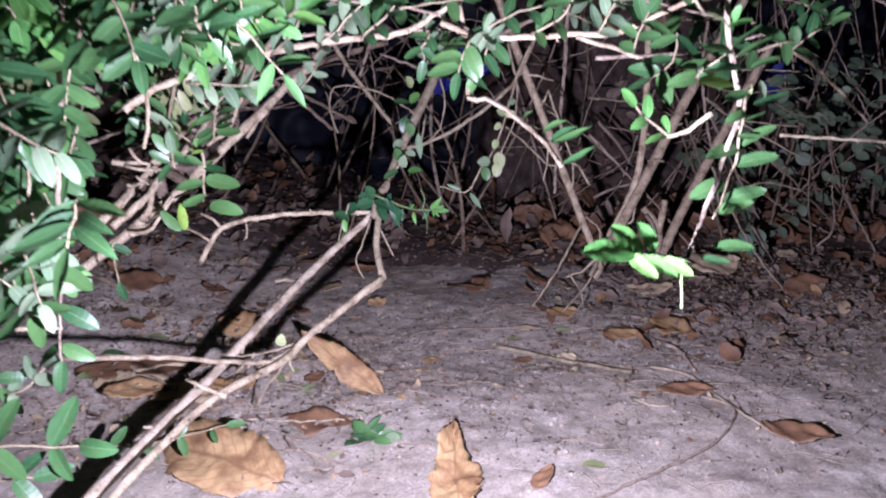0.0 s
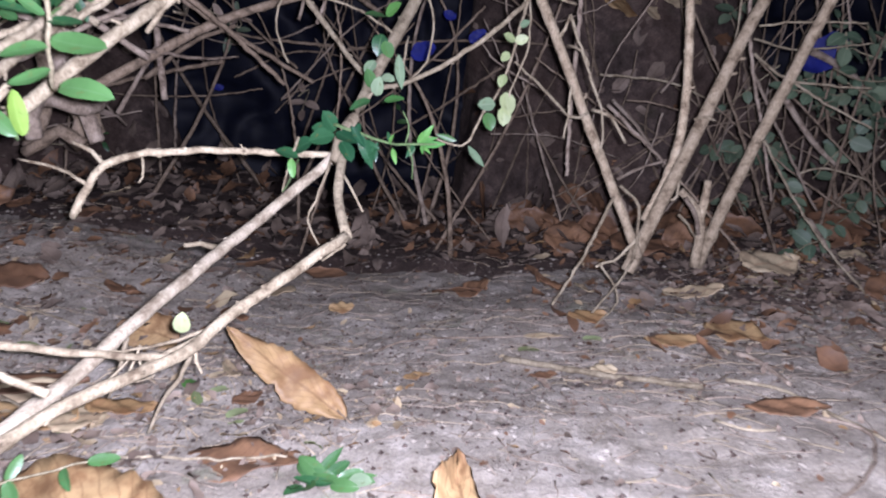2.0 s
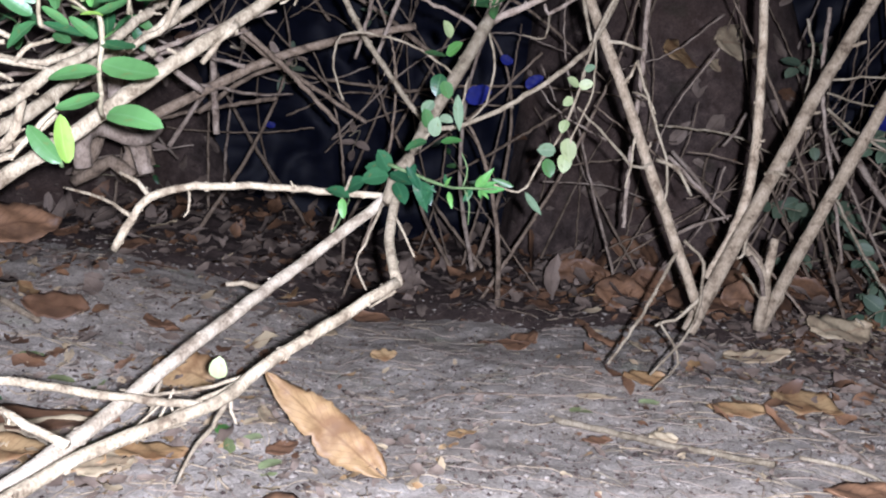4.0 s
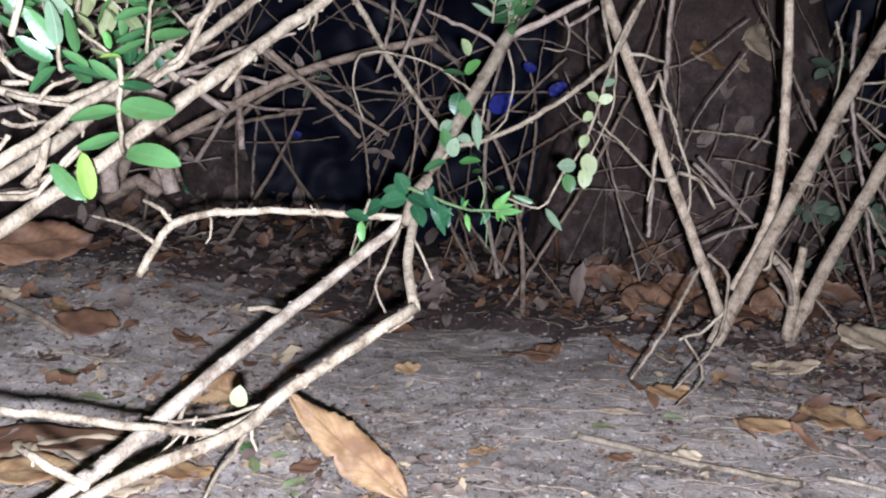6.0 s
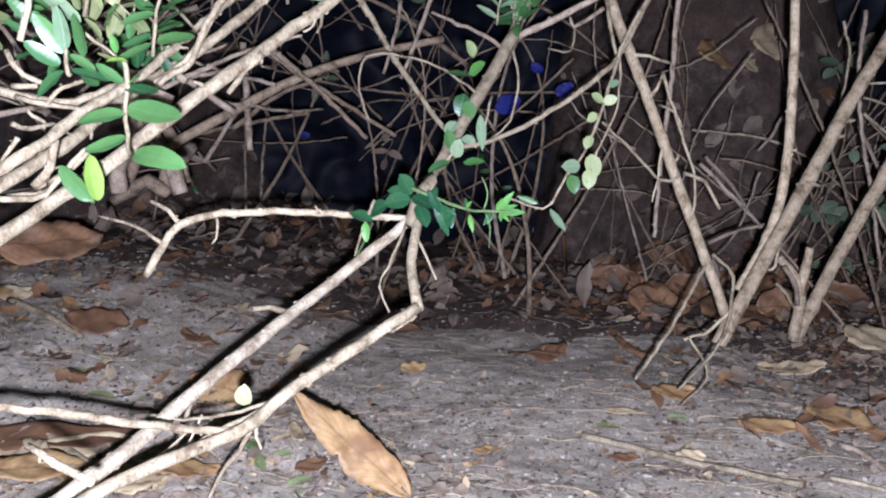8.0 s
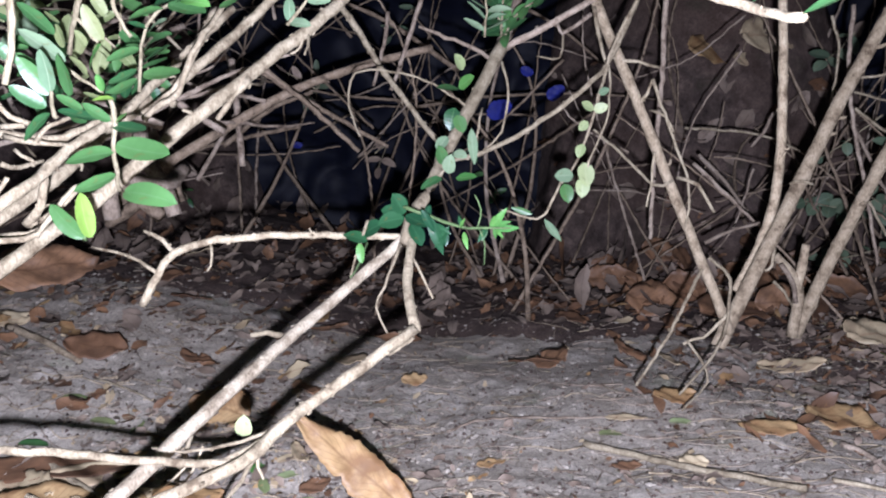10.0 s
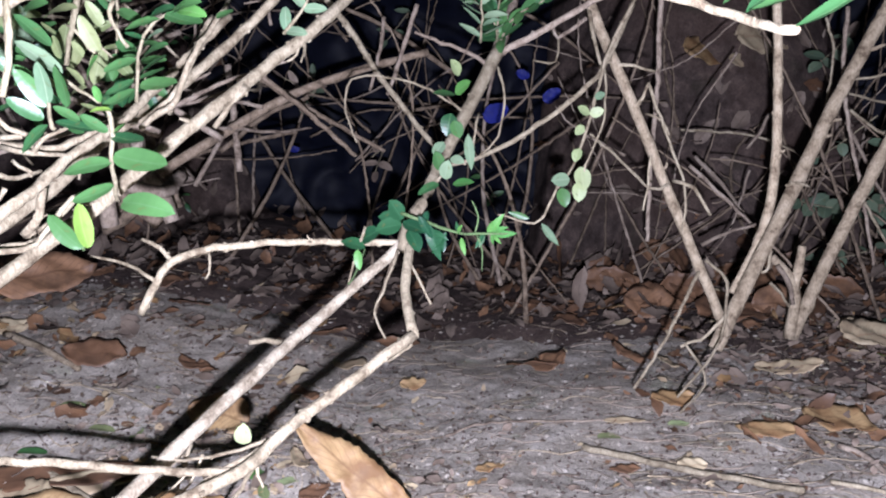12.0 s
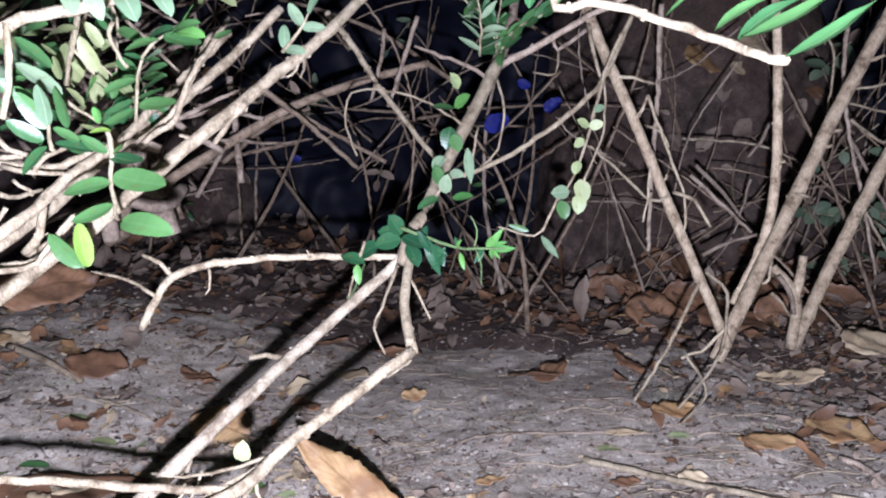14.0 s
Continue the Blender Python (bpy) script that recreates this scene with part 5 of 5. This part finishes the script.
dead_leaf(0.102, 0.766, -5, 0.03, 0.008, TAN, "narrow tan strip of dead leaf", 0.1, 0.003, (0.1, 0.0), 0.05, seed=37)
dead_leaf(0.092, 0.700, 0, 0.02, 0.012, RUST, "scrap of brown leaf", 0.1, 0.003, lobes=0.2, seed=25)
dead_leaf(0.005, 0.700, 20, 0.02, 0.011, DEAD, "scrap of orange leaf", 0.1, 0.003, lobes=0.2, seed=26)
for k in range(34):
    x = random.uniform(-0.55, 0.62)
    y = random.uniform(0.8, 1.12)
    m = random.choice((RUST, RUST, RUST, DEAD, TAN))
    word = {"rusty_leaf": "rusty brown", "dead_leaf": "orange-brown", "tan_leaf": "pale tan"}[m.name]
    dead_leaf(x, y, random.uniform(0, 360), random.uniform(0.025, 0.06), random.uniform(0.014, 0.034), m, word + " dead leaf in the litter under the hedge",
              random.uniform(0, 0.4), random.uniform(0.006, 0.014), (random.uniform(-0.4, 0.6), random.uniform(-0.3, 0.3)), 0.08, 100 + k)
for k in range(40):
    x, y = random.uniform(0.14, 0.62), random.uniform(1.0, 1.26)
    m = RUST
    dead_leaf(x, y, random.uniform(0, 360), random.uniform(0.04, 0.08), random.uniform(0.03, 0.05), m, "brown dead leaf caught on the bank of earth",
              random.uniform(0, 0.4), 0.012, (random.uniform(0.5, 1.2), random.uniform(-0.3, 0.3)), 0.1, 200 + k)

def up_slope(x, z):
    """The place on the bank at x where it reaches the height z."""
    y = 1.0
    while on_ground(x, y).z < z and y < 2.2:
        y += 0.004
    return y


for x, z, size, m, label in ((0.313, 0.286, 0.085, DEAD, "orange-brown dead leaf stuck on the bank"), (0.387, 0.295, 0.095, TAN, "broad pale tan dead leaf stuck on the bank"),
                             (0.352, 0.272, 0.035, TAN, "small grey-tan scrap of leaf on the bank"), (0.264, 0.180, 0.05, DULL, "dull brown rotting leaf on the bank")):
    dead_leaf(x, up_slope(x, z), 25, size, size * 0.62, m, label, 0.2, 0.01, (1.0, 0.1), 0.1, int(size * 1000))

# ---- sticks and runners on the ground ----
def lying(name, pts, r, label, category, mat=None):
    base = on_ground(*pts[0])
    ob = thing(name, base, label, category)
    branch(ob, [on_ground(x, y, r * 0.8 + 0.002) for x, y in pts], r, r * 0.75, mat or PALE, "stem", 8)
    return ob


lying("stick", [(0.068, 0.731), (0.132, 0.692), (0.187, 0.656)], 0.0023, "straight pale dry stick lying on the earth", "stick")
lying("runner", [(0.206, 0.668), (0.238, 0.654), (0.254, 0.596), (0.280, 0.548)], 0.0013, "thin pale root runner on the earth", "root")
lying("runner", [(0.235, 0.612), (0.255, 0.587), (0.227, 0.545), (0.180, 0.512), (0.115, 0.467)], 0.0012, "thin curved brown root runner on the earth", "root", GREY)
lying("runner", [(-0.028, 0.751), (-0.000, 0.767), (0.053, 0.770), (0.122, 0.767)], 0.001, "thin brown root thread on the earth", "root", GREY)
lying("twig", [(-0.159, 0.586), (-0.108, 0.588), (-0.065, 0.588)], 0.0009, "thin pale straw on the earth", "twig")
lying("twig", [(-0.292, 0.676), (-0.247, 0.648), (-0.220, 0.630)], 0.0028, "short pale broken twig", "twig")
lying("twig", [(0.234, 0.722), (0.244, 0.705), (0.245, 0.660)], 0.002, "brown twig on the earth", "twig", GREY)
lying("twig", [(0.269, 0.642), (0.290, 0.658), (0.314, 0.674)], 0.001, "short dark twig on the earth", "twig", GREY)
lying("twig", [(0.177, 0.610), (0.188, 0.596), (0.204, 0.592)], 0.001, "short pale straw on the earth", "twig")

lying("stick", [(-0.411, 0.837), (-0.365, 0.811), (-0.319, 0.787)], 0.0032, "short dull tan stick at the hedge foot", "stick", WOOD)
lying("twig", [(-0.298, 0.768), (-0.266, 0.757), (-0.241, 0.747)], 0.0008, "thin pale straw on the earth", "twig")

# ---- seedling ----
seedling = thing("seedling", on_ground(-0.043, 0.559), "low dark green seedling in the bare earth", "plant")
sb = world_of(seedling).translation
for k in range(17):
    a = k * 2.4
    d = Vector((math.cos(a), 0.8 * math.sin(a), random.uniform(0.1, 0.45)))
    v0 = sb + Vector((0.011 * math.cos(a * 2), 0.006 * math.sin(a), 0.004))
    leaf(seedling, v0, d, (-0.3 * d.x, -0.5 - 0.3 * d.y, 1.0), random.uniform(0.65, 0.95), OVAL if k % 3 else SLIM, GREEN)
leaf(seedling, sb + Vector((0.014, -0.004, 0.006)), (1, -0.2, 0.1), (0, -0.5, 0.8), 0.9, ROUND, SAGE)

# ---- small green scraps, blue scraps ----
for x, y, m, t in ((-0.144, 0.668, FRESH, 80), (-0.110, 0.638, LIME, 60), (-0.305, 0.682, GREEN, 10), (-0.275, 0.717, OLIVE, 0), (0.119, 0.514, OLIVE, 0), (-0.306, 0.736, OLIVE, 10), (-0.132, 0.683, TAN, 50), (0.080, 0.745, OLIVE, 15), (0.133, 0.766, LIME, 5), (0.344, 0.992, OLIVE, -20), (0.337, 0.883, LEMON, 70), (-0.128, 0.667, LIME, 50)):
    g = tagged(new("fallen_leaf", leaf_mesh(OVAL, 1, m)), "small green fallen leaf on the earth", "fallen leaf", "green fallen leaves")
    g.matrix_basis = Matrix.Translation(on_ground(x, y, 0.003)) @ Euler((0.15, 0.1, radians(t))).to_matrix().to_4x4()
for p, n in (((0.003, 1.060, 0.231), 0.03), ((0.069, 1.100, 0.244), 0.022), ((0.041, 1.120, 0.279), 0.016), ((-0.265, 1.250, 0.200), 0.014), ((0.474, 1.150, 0.208), 0.06)):
    v, f, uv = leaf_shape(n, n * 0.7, 0.3, 0.5, 0.4, 0.15, 10, 6, 0.08, int(n * 1000))
    b = tagged(new("plastic_scrap", mesh_of("plastic_scrap", v, f, BLUE, uv)), "crumpled scrap of dark blue plastic caught among stems", "plastic scrap", "blue scraps")
    b.matrix_basis = Matrix.Translation(p) @ Euler((1.3, random.uniform(-1, 1), random.uniform(-0.5, 0.5))).to_matrix().to_4x4()

# ---- navy plastic sheet put behind the hedge, near black for the hollow's shade ----
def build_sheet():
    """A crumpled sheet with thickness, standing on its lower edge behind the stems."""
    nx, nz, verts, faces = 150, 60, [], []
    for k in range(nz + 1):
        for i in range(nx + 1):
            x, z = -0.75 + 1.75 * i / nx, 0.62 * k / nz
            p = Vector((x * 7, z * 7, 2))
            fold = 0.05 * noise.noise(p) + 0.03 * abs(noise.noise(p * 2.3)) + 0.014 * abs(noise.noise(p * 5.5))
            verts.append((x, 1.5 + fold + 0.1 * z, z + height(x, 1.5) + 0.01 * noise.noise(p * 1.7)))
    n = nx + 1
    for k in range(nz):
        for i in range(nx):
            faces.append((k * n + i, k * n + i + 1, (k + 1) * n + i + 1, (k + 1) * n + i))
    ob = tagged(new("dark_backing_sheet", mesh_of("dark_backing_sheet", verts, faces, HOLLOW_NAVY)), "crumpled navy plastic sheet put behind the hedge, near black to darken the hollow", "plastic sheet")
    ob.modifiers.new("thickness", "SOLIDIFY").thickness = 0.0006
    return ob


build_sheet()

# ---- loose crumbs, bits of leaf and straw on the soil ----
def joined(name, pieces, mat, label, category):
    return tagged(new(name, merged(name, pieces, mat)), label, category, kind="stuff")


def crumb(p, s, flat=1.0):
    v = [p + Vector(q) * s * random.uniform(0.6, 1.2) for q in ((1, 0, 0), (-1, 0, 0), (0, 1, 0), (0, -1, 0), (0, 0, 0.8 * flat), (0, 0, -0.6))]
    return v, [(0, 2, 4), (2, 1, 4), (1, 3, 4), (3, 0, 4), (2, 0, 5), (1, 2, 5), (3, 1, 5), (0, 3, 5)], [(0.2, 0.2)] * 6


def scatter_place():
    return random.uniform(-0.45, 0.55), random.triangular(0.47, 1.1, 0.7)


joined("soil_crumbs", [crumb(on_ground(*scatter_place()), 0.0005 + 0.0019 * random.random() ** 2) for _ in range(6000)], MOULD, "dark crumbs of brown earth", "soil")
joined("clods", [crumb(on_ground(*scatter_place(), -0.0003), 0.0008 + 0.0034 * random.random() ** 2, 0.45) for _ in range(7000)], SOIL, "flat clods of grey-brown earth", "soil")
joined("grit", [crumb(on_ground(*scatter_place()), random.uniform(0.0005, 0.0015)) for _ in range(260)], STONE, "small grey stones and grit", "grit")


def flake(p, size):
    v, f, uv = leaf_shape(size, size * random.uniform(0.3, 0.7), 0.2, random.uniform(-0.4, 0.6), 0.6, 0.2, 5, 2, 0.25, random.randrange(9999))
    m = Matrix.Translation(p) @ Euler((random.uniform(-0.5, 0.5), random.uniform(-0.5, 0.3), random.uniform(0, 6.3))).to_matrix().to_4x4()
    return [m @ Vector(q) for q in v], f, uv


for mat, count, word in ((RUST, 240, "rusty"), (DEAD, 130, "orange-brown"), (TAN, 420, "pale tan"), (DULL, 1700, "dull brown")):
    joined("leaf_litter", [flake(on_ground(*scatter_place(), 0.002), 0.0015 + 0.0085 * random.random() ** 2.6) for _ in range(count)], mat, word + " crumbled leaf litter on the earth", "leaf litter")


def verge_place():
    return random.choice((random.uniform(-0.55, -0.14), random.uniform(0.12, 0.6))), random.triangular(0.66, 1.1, 0.9)


for mat, count, word in ((RUST, 260, "rusty"), (DEAD, 50, "orange-brown"), (TAN, 70, "pale tan"), (DULL, 520, "dull brown")):
    joined("leaf_litter", [flake(on_ground(*verge_place(), 0.003), 0.006 + 0.022 * random.random() ** 2) for _ in range(count)], mat, word + " broken leaf litter at the hedge foot", "leaf litter")


def bank_place():
    return random.uniform(-0.6, 0.75), random.uniform(1.0, 1.32)


for mat, count, word in ((RUST, 260, "rusty"), (DULL, 620, "dull brown")):
    joined("leaf_litter", [flake(on_ground(*bank_place(), 0.006), 0.012 + 0.034 * random.random() ** 2) for _ in range(count)], mat, word + " rotting leaves on the bank", "leaf litter")


def straw(x, y):
    a, n = random.uniform(0, 6.3), random.uniform(0.006, 0.032)
    pts = [on_ground(x + math.cos(a) * n * k + random.uniform(-1, 1) * 0.003, y + math.sin(a) * n * k, 0.0015) for k in (0, 0.5, 1)]
    v, f = tube(pts, random.uniform(0.0002, 0.0006), 0.0002, 4, step=0.01)
    return [Vector(q) for q in v], f, [(0.2, 0.2)] * len(v)


for mat, count in ((PALE, 480), (GREY, 900)):
    joined("straw", [straw(*scatter_place()) for _ in range(count)], mat, "thin bits of dry straw and rootlets", "straw")


# ---- rotting leaves lying on the slope of the bank, and thin dead stems rooted in it ----
random.seed(41)
np.random.seed(41)


def slope_flake(size):
    x, y = random.uniform(-0.6, 0.8), random.uniform(1.05, 1.6)
    p = on_ground(x, y)
    n = Vector((on_ground(x - 0.02, y).z - on_ground(x + 0.02, y).z, on_ground(x, y - 0.02).z - on_ground(x, y + 0.02).z, 0.04)).normalized()
    v, f, uv = leaf_shape(size, size * random.uniform(0.35, 0.6), 0.2, random.uniform(-0.5, 0.7), 0.6, 0.2, 6, 4, 0.15, random.randrange(9999))
    m = aim(p + n * 0.004, jitter(1.0), n + jitter(0.2))
    return [m @ Vector(q) for q in v], f, uv


for mat, count, word in ((RUST, 170, "rusty"), (DULL, 420, "dull brown")):
    joined("leaf_litter", [slope_flake(0.015 + 0.04 * random.random() ** 1.6) for _ in range(count)], mat, word + " rotting leaves on the bank", "leaf litter")
for _ in range(24):
    p = on_ground(random.uniform(0.08, 0.75), random.uniform(1.08, 1.4))
    d = Vector((random.gauss(0, 0.07), random.uniform(-0.12, 0.0), random.uniform(0.12, 0.4)))
    bow = Vector((random.uniform(-0.03, 0.03), 0, 0))
    branch(back, [p - d * 0.05, p + d * 0.4 + bow, p + d * 0.75 + bow * 1.3, p + d], random.uniform(0.0009, 0.0024), 0.0007, random.choice((BROWN, BROWN, GREY)), "twig", 6)


# ---- stems that cross the hollow, and small leaves on them ----
rest = {}
for k in range(24):
    p = inside((-0.5, 1.08, 0.12), (0.0, 1.42, 0.42))
    d = Vector((random.choice((-1, 1)) * random.uniform(0.1, 0.3), random.uniform(-0.06, 0.06), random.uniform(-0.22, 0.22)))
    bow = Vector((0, 0, random.uniform(-0.05, 0.06)))
    branch(back, [p - d * 0.5, p - d * 0.15 + bow, p + d * 0.2 + bow, p + d * 0.5], random.uniform(0.001, 0.0024), 0.0008, random.choice((GREY, BROWN, BROWN, BROWN)), "twig", 6)
    if k % 2:
        q = p + d * random.uniform(-0.3, 0.5)
        spray(back, [q, q + jitter(0.02), q + jitter(0.04)], 2, random.uniform(0.9, 1.3), mat=random.choice((CREEP, DULL, GREEN)), into=rest)
foliage(back, rest)


# ---- brown mulch thickening under the bare uprights ----
def mulch_place():
    return random.triangular(0.16, 0.6, 0.4), random.triangular(0.68, 1.05, 0.9)


for mat, count, word in ((DULL, 1100, "dull brown"), (RUST, 260, "rusty"), (TAN, 40, "pale tan")):
    joined("leaf_litter", [flake(on_ground(*mulch_place(), 0.003), 0.004 + 0.016 * random.random() ** 1.8) for _ in range(count)], mat, word + " trodden mulch under the bare stems", "leaf litter")
joined("straw", [straw(*mulch_place()) for _ in range(200)], TWIG, "thin dry rootlets among the mulch", "straw")


# ---- torn leaves and fibres trodden into the earth under the low boughs ----
random.seed(43)
np.random.seed(43)


def trodden_place():
    return random.triangular(-0.34, 0.02, -0.18), random.triangular(0.5, 0.82, 0.62)


for mat, count, word in ((TAN, 120, "pale tan"), (DEAD, 90, "orange-brown"), (DULL, 420, "dull brown"), (OLIVE, 26, "dull green")):
    joined("leaf_litter", [flake(on_ground(*trodden_place(), 0.002), 0.003 + 0.014 * random.random() ** 2) for _ in range(count)], mat, word + " torn leaves trodden under the boughs", "leaf litter")
joined("straw", [straw(*trodden_place()) for _ in range(260)], WOOD, "thin dry fibres trodden into the earth", "straw")


def rootlet(x, y):
    a, n = random.uniform(-0.5, 0.5) + random.choice((0.0, 3.1)), random.uniform(0.03, 0.075)
    pts = [on_ground(x + math.cos(a) * n * k, y + math.sin(a) * n * k + 0.006 * math.sin(5 * k + a), 0.0012) for k in (0, 0.3, 0.65, 1)]
    v, f = tube(pts, random.uniform(0.0003, 0.0007), 0.0002, 4, step=0.008)
    return [Vector(q) for q in v], f, [(0.2, 0.2)] * len(v)


for mat, word in ((GREY, "grey"), (WOOD, "pale")):
    joined("rootlets", [rootlet(*scatter_place()) for _ in range(110)], mat, "thin " + word + " dry rootlets lying on bare earth", "root")
